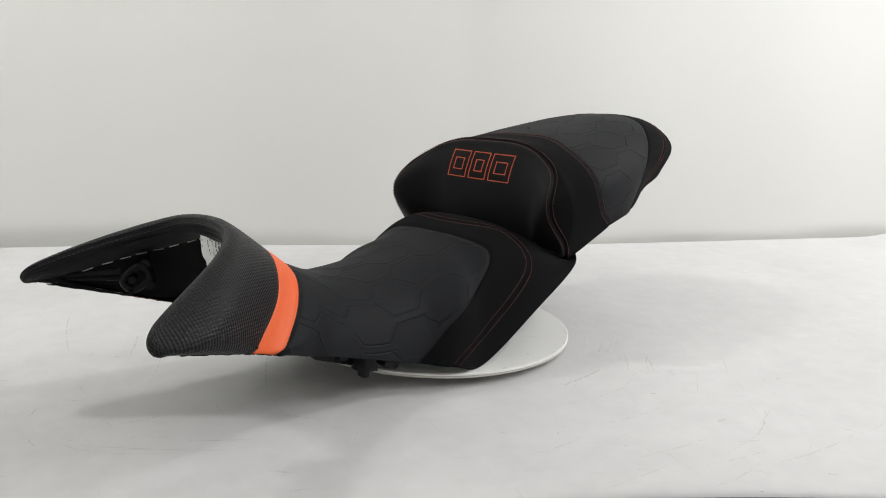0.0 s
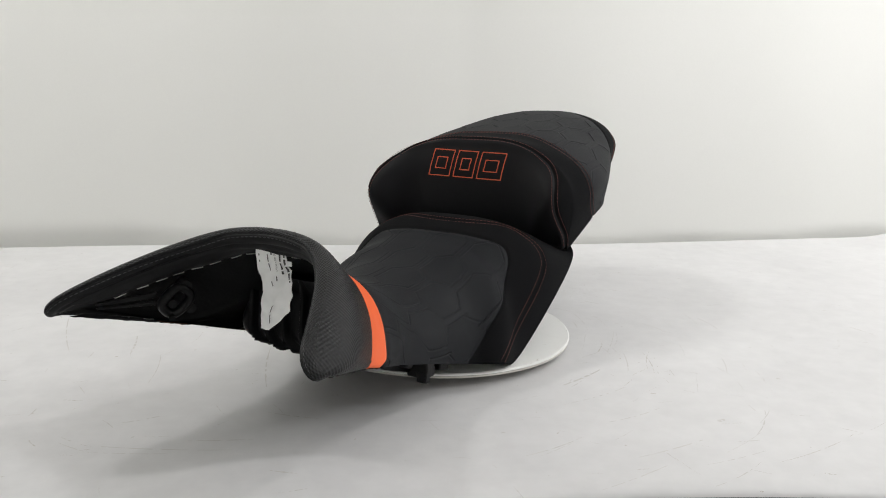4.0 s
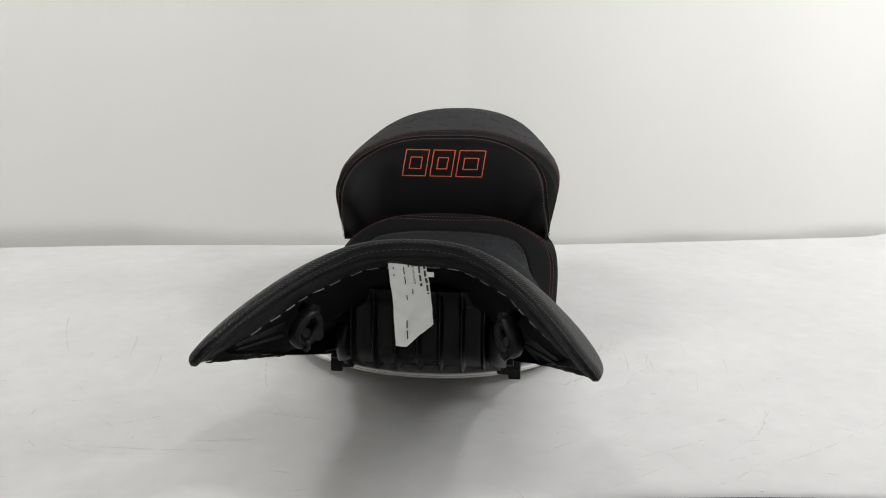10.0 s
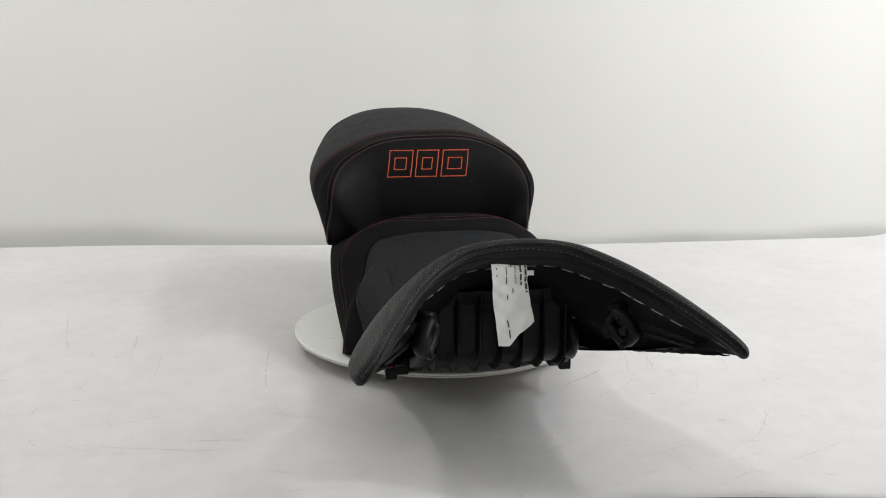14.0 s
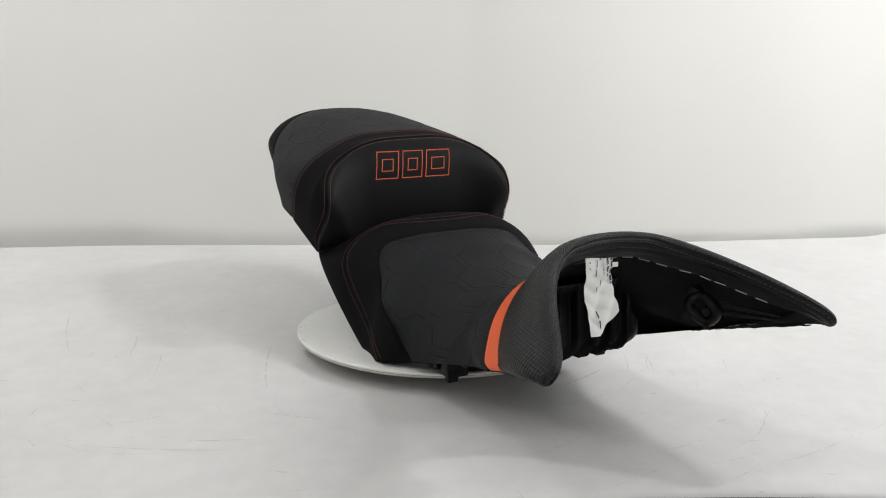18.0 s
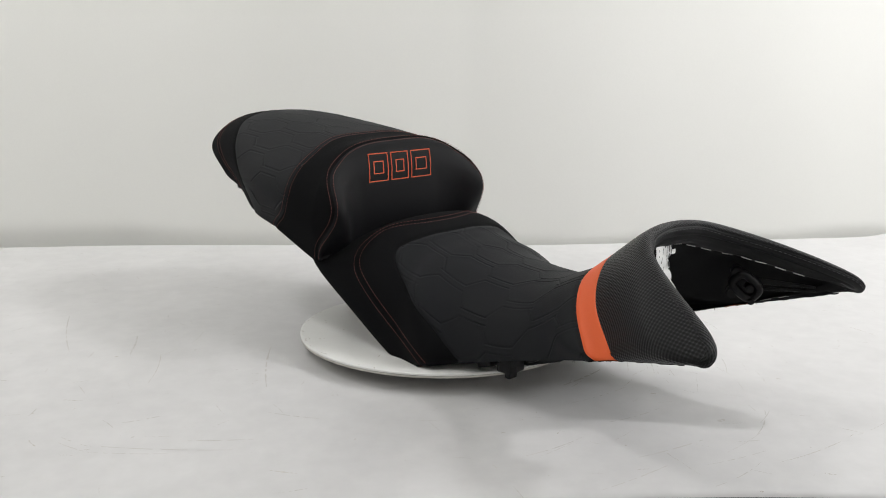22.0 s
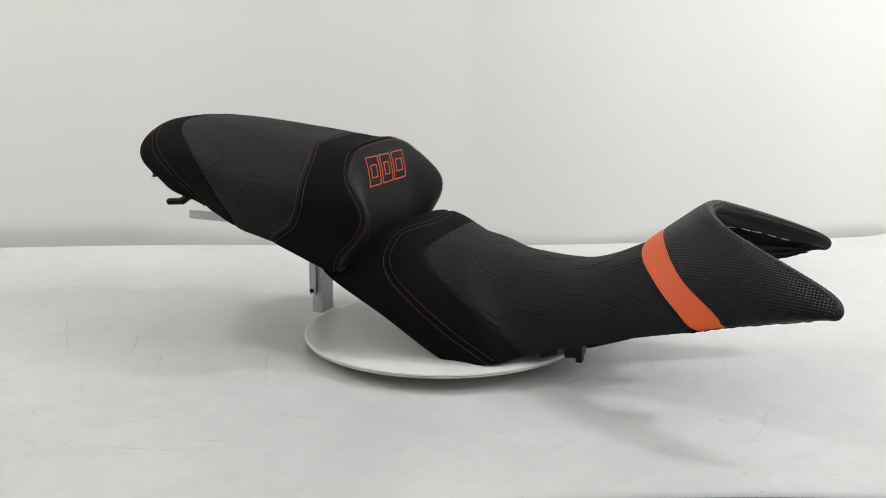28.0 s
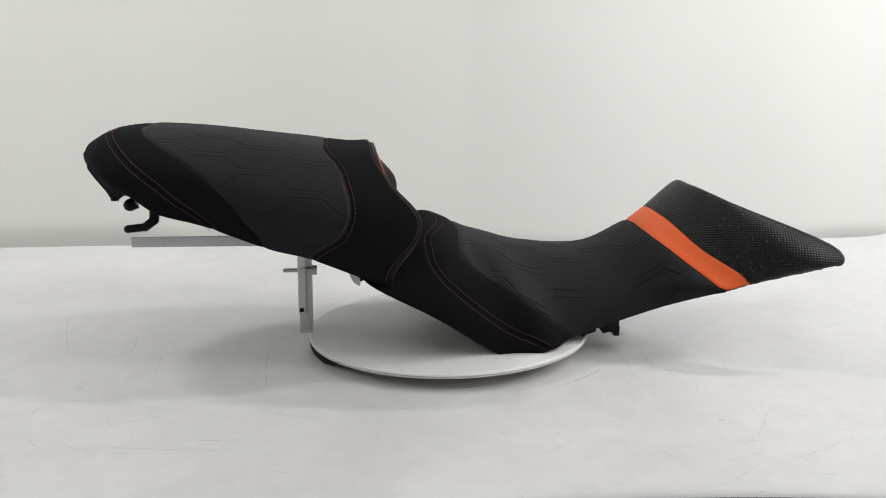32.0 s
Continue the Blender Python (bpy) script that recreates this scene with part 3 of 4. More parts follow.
def pillion():
    t = thing("pillion_seat", "black padded pillion seat with orange double stitching", "motorcycle seat")
    a, s = PILLION, SET_PILLION
    face = panel("front_panel", a, s, level(0), P_FACE, 90, 170, SMOOTH, t, "smooth black vinyl backrest panel")
    panel("side_band", a, s, P_FACE, P_BAND, 70, 170, SUEDE, t, "matt black microfibre band")
    panel("quilted_top", a, s, P_BAND, P_TOP, 330, 430, GREY, t, "dark grey vinyl embossed with a broken honeycomb",
          relief=(quilt(-0.363, 0.052, 0.0505, range(-1, 6), 4, 0.0170, 0.0045, 4), girth(a, s, 4.4, 9.0)))
    panel("tail_band", a, s, P_TOP, level(10), 90, 150, SUEDE, t, "matt black microfibre tail", grooves=(P_TAIL,))
    for c in (P_FACE, P_BAND, P_TAIL):
        for off in (-0.0037, 0.0037):
            stitches("stitching", a, s, c, off, t, THREAD)
    emblem(face)
    base_pan("base_pan", a, s, 0, 10, t, "black moulded plastic base", caps=(0, 10))
    # latch hook under the tail
    bm = bmesh.new()
    for (p, q, r) in (((-0.325, -0.066, 0.062), (-0.327, -0.068, 0.043), 0.0055), ((-0.327, -0.068, 0.043), (-0.336, -0.071, 0.036), 0.005),
                      ((-0.336, -0.071, 0.036), (-0.354, -0.074, 0.0345), 0.0045), ((-0.345, -0.066, 0.063), (-0.352, -0.067, 0.060), 0.007)):
        rod(bm, Vector(p) + Vector((0, 0, UP)), Vector(q) + Vector((0, 0, UP)), r, 10)
        bmesh.ops.create_icosphere(bm, subdivisions=2, radius=r, matrix=Matrix.Translation(Vector(q) + Vector((0, 0, UP))))
    part("latch_hook", bm, PLASTIC, t, "black plastic latch hook")
    # folded paper tag peeping out below
    tag = mesh_from("paper_tag", [(-0.121, -0.072, UP - 0.006), (-0.098, -0.074, UP - 0.012), (-0.101, -0.080, UP - 0.033), (-0.108, -0.0795, UP - 0.029),
                                  (-0.121, -0.0725, UP - 0.0064), (-0.098, -0.0745, UP - 0.0124), (-0.101, -0.0805, UP - 0.0334), (-0.108, -0.080, UP - 0.0294)],
                    [(0, 1, 2, 3), (7, 6, 5, 4), (0, 4, 5, 1), (1, 5, 6, 2), (2, 6, 7, 3), (3, 7, 4, 0)], PAPER, smooth=False)
    part("paper_tag", tag, PAPER, t, "small white folded paper tag")
    return t


# ---- rider seat ----
RIDER_IN = RIDER.copy()                  # inner wall of the hollow nose
RIDER_IN[:, 1] -= 0.028
RIDER_IN[:, 0] -= 0.004
RIDER_IN[:, 3] -= 0.013
RIDER_IN[:, 4] += 0.003
RIDER_IN[9:, 2] -= 0.008


def rim_path(n_hem=40, n_edge=200):
    """Stations along the nose cover's free border: up one wing's hem, round its tip, along the front edge, and back."""
    d = 0.036 * np.linspace(1, 0, n_hem) ** 1.7
    v_h = wing_trim(d)
    v_e = np.linspace(v_h[-1], -v_h[-1], n_edge)[1:-1]
    v = np.concatenate([v_h, v_e, -v_h[::-1]])
    dd = np.concatenate([d, np.zeros(n_edge - 2), d[::-1]])
    s = R_EDGE(v) - dd / TIP_S
    return s, v, dd


def rim_frames():
    """Border points, the way out over the border, the way into the shell, and the roll's radius."""
    s, v, d = rim_path()
    e = 1e-3
    B = shape(RIDER, s, v, SET_RIDER)
    ds = shape(RIDER, s + e, v, SET_RIDER) - shape(RIDER, s - e, v, SET_RIDER)
    dv = shape(RIDER, s, np.minimum(v + e, 1), SET_RIDER) - shape(RIDER, s, np.maximum(v - e, -1), SET_RIDER)
    N = np.cross(ds, dv)
    N /= np.linalg.norm(N, axis=-1, keepdims=True)
    T = np.gradient(B, axis=0)
    T /= np.maximum(np.linalg.norm(T, axis=-1, keepdims=True), 1e-9)
    D = np.cross(N, T)
    mid = len(v) // 2
    if D[mid, 0] < 0:
        D = -D
    D /= np.linalg.norm(D, axis=-1, keepdims=True)
    for _ in range(6):
        for F in (D, N):
            F[1:-1] = (F[:-2] + 2 * F[1:-1] + F[2:]) / 4
            F /= np.linalg.norm(F, axis=-1, keepdims=True)
    r = np.where(d > 0, hem_roll(d), R_ROLL * (1 - 0.05 * np.abs(v / np.abs(v).max()) ** 2))
    flat_roll = 1 - 0.45 * np.abs(v / np.abs(v).max()) ** 2
    return B, D, -N * flat_roll[:, None], r, v, d


BORDER = rim_frames()
STAPLE_LINE = [knots((0, x0), (0.18, x1), (0.27, x2), (0.35, x3), (0.43, x4), (0.54, x5), (0.67, x6), (0.81, x7), (1, x8)) for x0, x1, x2, x3, x4, x5, x6, x7, x8 in
               ((0.303, 0.302, 0.312, 0.325, 0.337, 0.367, 0.391, 0.410, 0.424), (0.0, 0.039, 0.058, 0.072, 0.084, 0.099, 0.115, 0.126, 0.133),
                (0.0435, 0.0425, 0.0370, 0.0320, 0.0285, 0.0210, 0.0130, 0.0090, 0.0050))]


def staple_line(w):
    """Where the turned-in cover is stapled, w from -1 at one wing tip to 1 at the other."""
    w = np.asarray(w, float)
    x, y, z = [f(w) for f in STAPLE_LINE]
    y = np.sign(w) * y + 0.004
    return np.stack([x, y, z + 0.035 * y + UP], -1)


def roll_points(k):
    """A line along the roll: k = 0 where the nose cover ends, k = 1 on its inner side."""
    B, D, W, r, v, d = BORDER
    phi = math.pi * k
    q = (r - 0.0011 * math.exp(-((k - 0.5) / 0.035) ** 2) * (r > 0.004))
    return B + W * (r - q * math.cos(phi))[:, None] + D * (q * math.sin(phi))[:, None]


def nose_inside(t):
    B, D, W, r, v, d = BORDER
    n = len(v)
    run = np.concatenate([[0], np.cumsum(np.linalg.norm(np.diff(B, axis=0), axis=1))])

    def strip(name, rows, mat, parent, label):
        P = np.stack(rows)
        m = len(rows)
        uv = np.stack(np.meshgrid(np.arange(m) * 0.0013, run, indexing="ij"), -1)
        return part(name, mesh_from(name, P.reshape(-1, 3), grid_faces(m, n), mat, uv.reshape(-1, 2)), mat, parent, label)
    strip("edge_roll", [roll_points(k) for k in np.linspace(0, 0.5, 16)], NOSE, t, "dotted black vinyl rolled over the front edge")
    # the inner half of the roll and the flat strip that runs on to the staples
    E = roll_points(1.0)
    w = v / np.abs(v).max()
    F = staple_line(w)
    hem = d > 0
    back = E - D * (0.0015 + 0.002 * np.clip(d / 0.03, 0, 1))[:, None] + W * 0.009
    F = np.where(hem[:, None], back + (F - back) * (np.clip(1 - d / 0.02, 0, 1) ** 2)[:, None], F)
    rows = [roll_points(k) for k in np.linspace(0.5, 1.0, 16)]
    for f in np.linspace(0, 1, 15)[1:]:
        sag = 0.0035 * math.sin(math.pi * f) * (~hem)
        rows.append(E + (F - E) * f + W * (sag + 0.0012 * math.sin(math.pi * min(1, f * 4)))[:, None])
    band = rows[-2]
    lip = strip("rolled_edge", rows, LIP, t, "smooth black vinyl strip turned in and stapled")
    # seam cord and its two rows of stitches
    bm = bmesh.new()
    Q = roll_points(0.5)
    for a, b in zip(Q[::2], Q[2::2]):
        rod(bm, a, b + (b - a) * 0.05, 0.0006, 6)
    part("piping", bm, SMOOTH, lip)
    for k in (0.36, 0.64):
        Q = roll_points(k)
        arc = np.concatenate([[0], np.cumsum(np.linalg.norm(np.diff(Q, axis=0), axis=1))])
        verts, faces = [], []
        for a in np.arange(0.07, arc[-1] - 0.07, 0.0048):
            p, q = [np.array([np.interp(x, arc, Q[:, c]) for c in range(3)]) for x in (a, a + 0.0034)]
            i = int(np.searchsorted(arc, a))
            o = D[i] * math.sin(math.pi * k) - W[i] * math.cos(math.pi * k)
            side = np.cross(o, (q - p) / np.linalg.norm(q - p))
            b = len(verts)
            for e, g in ((p, 0.5), ((p + q) / 2 + o * 0.0001, 1.0), (q, 0.5)):
                for cs, sn in ((1, 0), (0, 1), (-1, 0), (0, -1)):
                    verts.append(e + (side * cs * 0.0005 + o * sn * 0.00022) * g)
            for h in range(2):
                for c in range(4):
                    faces.append((b + h * 4 + c, b + h * 4 + (c + 1) % 4, b + h * 4 + 4 + (c + 1) % 4, b + h * 4 + 4 + c))
        tagged(part("seam_stitching", mesh_from("seam_stitching", verts, faces, CORD), CORD, lip, "dark grey topstitching beside the seam"), kind="stuff")
    # inner wall
    vi = np.linspace(-1, 1, 161)
    I = staple_line(vi)
    rows = []
    for j in np.linspace(0, 1, 60):
        g = np.clip(j / 0.3, 0, 1)
        g = g * g * (3 - 2 * g)
        wall = shape(RIDER_IN, np.full(161, 9.2 - 4.0 * j), vi, SET_RIDER)
        start = I + np.array([-0.05 * j, 0, 0.0]) + np.array([-0.002, 0, 0.001])
        mid = (1 - g) * start + g * wall
        ends = shape(RIDER, np.full(2, 9.6 - 4.4 * j), np.array([-1.004, 1.004]), SET_RIDER) + np.array([0, 0, 0.0022])
        rows.append(np.concatenate([ends[:1], mid, ends[1:]]))
    G = np.stack(rows)
    part("inner_wall", mesh_from("inner_wall", G.reshape(-1, 3), grid_faces(60, 163), INNER), INNER, t, "black plastic inner wall of the hollow nose")
    # cover turned in under each wing
    for side in (-1, 1):
        sr = np.linspace(6.9, 9.0, 130)
        H = shape(RIDER, sr, np.full(130, side * 1.0), SET_RIDER)
        Q = shape(RIDER_IN, sr, np.full(130, side * 0.92), SET_RIDER)
        rag = 0.00025 * np.sin(sr * 19) + 0.0002 * np.sin(sr * 43 + 1)
        out = np.array([0, side * 0.0006, 0])
        rows = [H + out, H + out - np.array([0, 0, 1]) * (0.0006 + rag)[:, None], H - out * 3 - np.array([0, 0, 1]) * (0.0010 + rag)[:, None]]
        rows += [H + (Q - H) * f - out * 2 + np.array([0, 0, -0.001 * (1 - f)]) for f in (0.3, 0.65, 1.0)]
        part("turned_hem", mesh_from("turned_hem", np.stack(rows).reshape(-1, 3), grid_faces(6, 130), SUEDE), SUEDE, t, "black cover fabric turned in under the wing")
        # moulded ribs that run from the clip towards the wing tip
        for (z0, z1, h) in ((0.006, 0.004, 0.006), (-0.002, 0.000, 0.004)):
            bm = bmesh.new()
            a, b = Vector((0.362, 0.004 + side * 0.098, UP + z0)), Vector((0.408, 0.004 + side * 0.124, UP + z1))
            m = Matrix.Translation((a + b) / 2) @ (b - a).to_track_quat("X", "Z").to_matrix().to_4x4()
            box(bm, 0, 0, 0, (b - a).length, 0.0022, h, bevel=0.0007)
            for q in bm.verts:
                if q.co.x > 0:
                    q.co.z *= 0.4
            bmesh.ops.transform(bm, matrix=m, verts=bm.verts)
            part("wing_rib", bm, PLASTIC, t)
    # staples: one row along the strip, one inside each wing's hem
    wire = bmesh.new()
    box(wire, 0, 0, 0.0004, 0.0105, 0.0006, 0.0006)
    for x in (-1, 1):
        box(wire, x * 0.0050, 0, -0.0006, 0.0006, 0.0006, 0.0018)
    data = bpy.data.meshes.new("staple")
    wire.to_mesh(data)
    wire.free()
    data.materials.append(STAPLE)
    rng = random.Random(3)

    def staple_row(C, out, step):
        arc = np.concatenate([[0], np.cumsum(np.linalg.norm(np.diff(C, axis=0), axis=1))])
        for a in np.arange(0.006, arc[-1] - 0.016, step):
            a += rng.uniform(-0.003, 0.003)
            p, q = [Vector([np.interp(x, arc, C[:, c]) for c in range(3)]) for x in (a, a + 0.0105)]
            up = Vector([np.interp(a + 0.005, arc, out[:, c]) for c in range(3)]).normalized()
            x = ((q - p).normalized() + Vector((0, 0, rng.uniform(-0.07, 0.07)))).normalized()
            y = up.cross(x).normalized()
            m = Matrix((x, y, x.cross(y))).transposed().to_4x4()
            m.translation = (p + q) / 2 + up * 0.0005
            ob = new("staple", data)
            ob.parent = lip
            ob.matrix_basis = m
    keep = (~hem) & (np.abs(w) < 0.99)
    out = np.cross(np.gradient(band, axis=0), E - F)
    out *= np.sign(np.sum(out * np.array([1.0, 0, -0.4]), -1, keepdims=True))
    staple_row(band[keep], out[keep], 0.0178)
    for side in (-1, 1):
        sr = np.linspace(8.15, 9.2, 200)
        C = shape(RIDER_IN, sr, np.full(200, side * 0.90), SET_RIDER)
        staple_row(C, np.broadcast_to(np.array([0.25, -side * 0.9, 0.3]), C.shape), 0.019)


def pan_box(t):
    """Ribbed plastic base box inside the nose with its lugs and clips."""
    # fluted front: sharp upright ribs with hollows between them, closed by the sides and the floor
    ny, nz = 141, 40
    verts = []
    for k in range(nz):
        f = k / (nz - 1)
        z = 0.016 - 0.086 * f
        wide = 0.054 + 0.017 * min(1.0, f / 0.25) ** 0.8 - 0.006 * max(0.0, f - 0.75) / 0.25
        foot = max(0.0, f - 0.62) / 0.38
        for i in range(ny):
            y = (2 * i / (ny - 1) - 1) * wide
            flute = min(1.0, 2.4 * abs(math.sin(math.pi * (y + 0.0004) / 0.0205))) ** 0.8
            x = 0.279 + 0.009 * f - 0.013 * flute * min(1.0, f * 5) - 0.034 * foot ** 2.2 * (0.8 + 0.2 * flute)
            verts.append((x - 0.045 * max(0.0, abs(y) / wide - 0.9) / 0.1 * 0.4, y + 0.006, z + UP))
    faces = [tuple(q) for q in grid_faces(nz, ny)]
    edge = [i for i in range(ny)] + [k * ny + ny - 1 for k in range(1, nz)] + [(nz - 1) * ny + i for i in range(ny - 2, -1, -1)] + [k * ny for k in range(nz - 2, 0, -1)]
    base = len(verts)
    for i in edge:
        x, y, z = verts[i]
        verts.append((0.12, y * 1.08, UP - 0.060 - 0.030 * (0.016 - (z - UP)) / 0.086))
    m = len(edge)
    faces += [(edge[k], edge[(k + 1) % m], base + (k + 1) % m, base + k) for k in range(m)]
    b = part("base_box", mesh_from("base_box", verts, faces, PLASTIC), PLASTIC, t, "ribbed black plastic base")
    for side in (-1, 1):                                 # side walls that carry the lugs, and rounded cheeks beside the ribs
        bm = bmesh.new()
        prof = [(0.176, -0.086), (0.206, -0.086), (0.248, -0.070), (0.264, -0.056), (0.270, -0.034), (0.268, -0.012), (0.260, -0.004), (0.232, -0.026), (0.180, -0.066)]
        rows = [[bm.verts.new((x, 0.006 + side * (0.0715 + dy + 0.05 * max(0.0, -0.03 - z)), UP + z)) for x, z in prof] for dy in (-0.002, 0.002)]
        bm.faces.new(rows[0])
        bm.faces.new(rows[1][::-1])
        for k in range(len(prof)):
            bm.faces.new((rows[0][k], rows[1][k], rows[1][(k + 1) % len(prof)], rows[0][(k + 1) % len(prof)]))
        bmesh.ops.recalc_face_normals(bm, faces=bm.faces)
        part("side_wall", bm, PLASTIC, b)
        verts, faces = [], []
        for k in range(22):
            f = k / 21
            for i in range(17):
                a = math.pi * i / 16
                r = 0.031 * math.sin(math.pi * (0.14 + 0.82 * f)) ** 0.6
                verts.append((0.246 + r * math.sin(a) * 1.15, 0.006 + side * (0.070 + 0.012 * math.cos(a)), UP - 0.016 - 0.046 * f - 0.004 * math.cos(a)))
        part("cheek", mesh_from("cheek", verts, grid_faces(22, 17), PLASTIC), PLASTIC, b)
    for side in (-1, 1):
        bm = bmesh.new()
        y = 0.004 + side * 0.086
        box(bm, 0.195, y, UP - 0.080, 0.016, 0.024, 0.024, bevel=0.002)
        box(bm, 0.200, y + side * 0.006, UP - 0.090, 0.007, 0.012, 0.012, bevel=0.001)
        box(bm, 0.186, y, UP - 0.088, 0.005, 0.020, 0.010, bevel=0.001)
        part("locating_lug", bm, PLASTIC, t, "black plastic locating lug")
        bm = bmesh.new()
        box(bm, 0.165, y + side * 0.002, UP - 0.088, 0.020, 0.018, 0.012, turn=pose(0, 0, 0, 0, -18, 0), bevel=0.002)
        part("under_rib", bm, PLASTIC, t)
        bm = bmesh.new()
        box(bm, 0.222, y, UP - 0.068, 0.012, 0.010, 0.012, turn=pose(0, 0, 0, 0, -22, 0), bevel=0.002)
        part("under_rib", bm, PLASTIC, t)
        # clip on the wing's inner wall: an oblong loop round a hole, with a stud and a tongue
        m = pose(0.350, 0.006 + side * 0.090, UP + 0.001, 0, 40, side * 32) @ Matrix.Scale(1.06, 4)
        bm = bmesh.new()
        loop, sec = 28, 10
        ring = []
        for k in range(loop):
            a = 2 * math.pi * k / loop
            c, si = math.cos(a), math.sin(a)
            cx, cz = 0.0125 * math.copysign(abs(c) ** 0.7, c), 0.0085 * math.copysign(abs(si) ** 0.7, si)
            row = []
            for q in range(sec):
                e = 2 * math.pi * q / sec
                row.append(bm.verts.new(m @ Vector((cx + c * 0.0042 * math.cos(e), -side * 0.006 + 0.0065 * math.sin(e), cz + si * 0.0042 * math.cos(e)))))
            ring.append(row)
        for k in range(loop):
            for q in range(sec):
                bm.faces.new((ring[k][q], ring[(k + 1) % loop][q], ring[(k + 1) % loop][(q + 1) % sec], ring[k][(q + 1) % sec]))
        rod(bm, m @ Vector((0.004, side * 0.004, 0.001)), m @ Vector((0.004, -side * 0.011, 0.001)), 0.0042, 14)
        for dx, dz, rr in ((-0.0145, 0.004, 0.0055), (-0.004, -0.0135, 0.005)):
            rod(bm, m @ Vector((dx, side * 0.006, dz)), m @ Vector((dx, -side * 0.009, dz)), rr, 14)
        for f in bm.faces:
            f.smooth = len(f.verts) == 4
        clip = part("wing_clip", bm, PLASTIC, t, "black plastic clip with an oblong loop")
        bm = bmesh.new()
        rod(bm, m @ Vector((0.010, -side * 0.004, -0.004)), m @ Vector((0.013, -side * 0.014, -0.007)), 0.0032, 12)
        part("stud", bm, PLASTIC, clip)
    return b


def paper_label(t):
    """Creased white paper label hanging from the edge, its print as plain bars."""
    n, m = 40, 21
    verts, faces, front = [], [], {}
    for layer in (0, 1):
        for i in range(n):
            f = i / (n - 1)
            for j in range(m):
                g = j / (m - 1)
                y = -0.0155 + 0.0075 * f + g * 0.0325
                z = 0.0500 - 0.0735 * f * (1 - 0.28 * max(0.0, g - 0.30) / 0.70)     # one lower corner cut off
                crease = abs(math.sin(7 * f + 4 * g)) + 0.6 * abs(math.sin(15 * f - 6 * g + 1))
                x = 0.3135 + 0.003 * f - 0.007 * math.sin(math.pi * f) ** 2 + 0.0026 * crease * min(1.0, 3 * f) - 0.004 * g
                verts.append((x - 0.0003 * layer, y, z + UP))
                if layer == 0:
                    front[(i, j)] = Vector(verts[-1])
    q = grid_faces(n, m)
    faces = [tuple(a) for a in q] + [tuple(a[::-1] + n * m) for a in q]
    lab = part("label", mesh_from("label", verts, faces, PAPER), PAPER, t, "creased white paper label with printed lines")

    def at(f, g):
        i, j = min(int(f * (n - 1)), n - 2), min(int(g * (m - 1)), m - 2)
        a, b = f * (n - 1) - i, g * (m - 1) - j
        return (front[(i, j)] * (1 - a) + front[(i + 1, j)] * a) * (1 - b) + (front[(i, j + 1)] * (1 - a) + front[(i + 1, j + 1)] * a) * b + Vector((0.0009, 0, 0.0001))
    verts, faces = [], []
    for g, f0, f1, w in ((0.94, 0.02, 0.52, 0.028), (0.80, 0.02, 0.36, 0.026), (0.53, 0.02, 0.09, 0.022), (0.40, 0.02, 0.30, 0.014),
                         (0.56, 0.36, 0.43, 0.014), (0.40, 0.38, 0.48, 0.014), (0.13, 0.05, 0.10, 0.016), (0.13, 0.13, 0.18, 0.014), (0.34, 0.72, 0.95, 0.016)):
        steps = max(2, int((f1 - f0) * 40))
        b = len(verts)
        for k in range(steps + 1):
            f = f0 + (f1 - f0) * k / steps
            verts += [at(f, min(1, g + w)), at(f, max(0, g - w))]
        for k in range(steps):
            if (k * 7 + int(g * 100)) % 5:
                faces.append((b + 2 * k, b + 2 * k + 1, b + 2 * k + 3, b + 2 * k + 2))
    bm = bmesh.new()
    box(bm, 0.3105, 0.0195, UP + 0.0400, 0.0006, 0.009, 0.0045, bevel=0.0001)
    part("paper_tab", bm, PAPER, lab, "narrow white paper tab")
    curve = bpy.data.curves.new("words", "FONT")
    curve.body, curve.size = "grand confort", 0.0034
    ob = new("words", curve)
    bpy.context.view_layer.update()
    me = bpy.data.meshes.new_from_object(ob.evaluated_get(bpy.context.evaluated_depsgraph_get()))
    bpy.data.objects.remove(ob)
    for q in me.vertices:
        q.co = at(min(0.98, 0.04 + q.co.x / 0.0735), min(0.98, 0.62 + q.co.y / 0.0325)) + Vector((0.0003, 0, 0))
    me.materials.append(INK)
    part("printed_words", me, INK, lab, "small black printed words")
    tagged(part("print", mesh_from("print", verts, faces, INK), INK, lab, "grey printed bars"), kind="stuff")


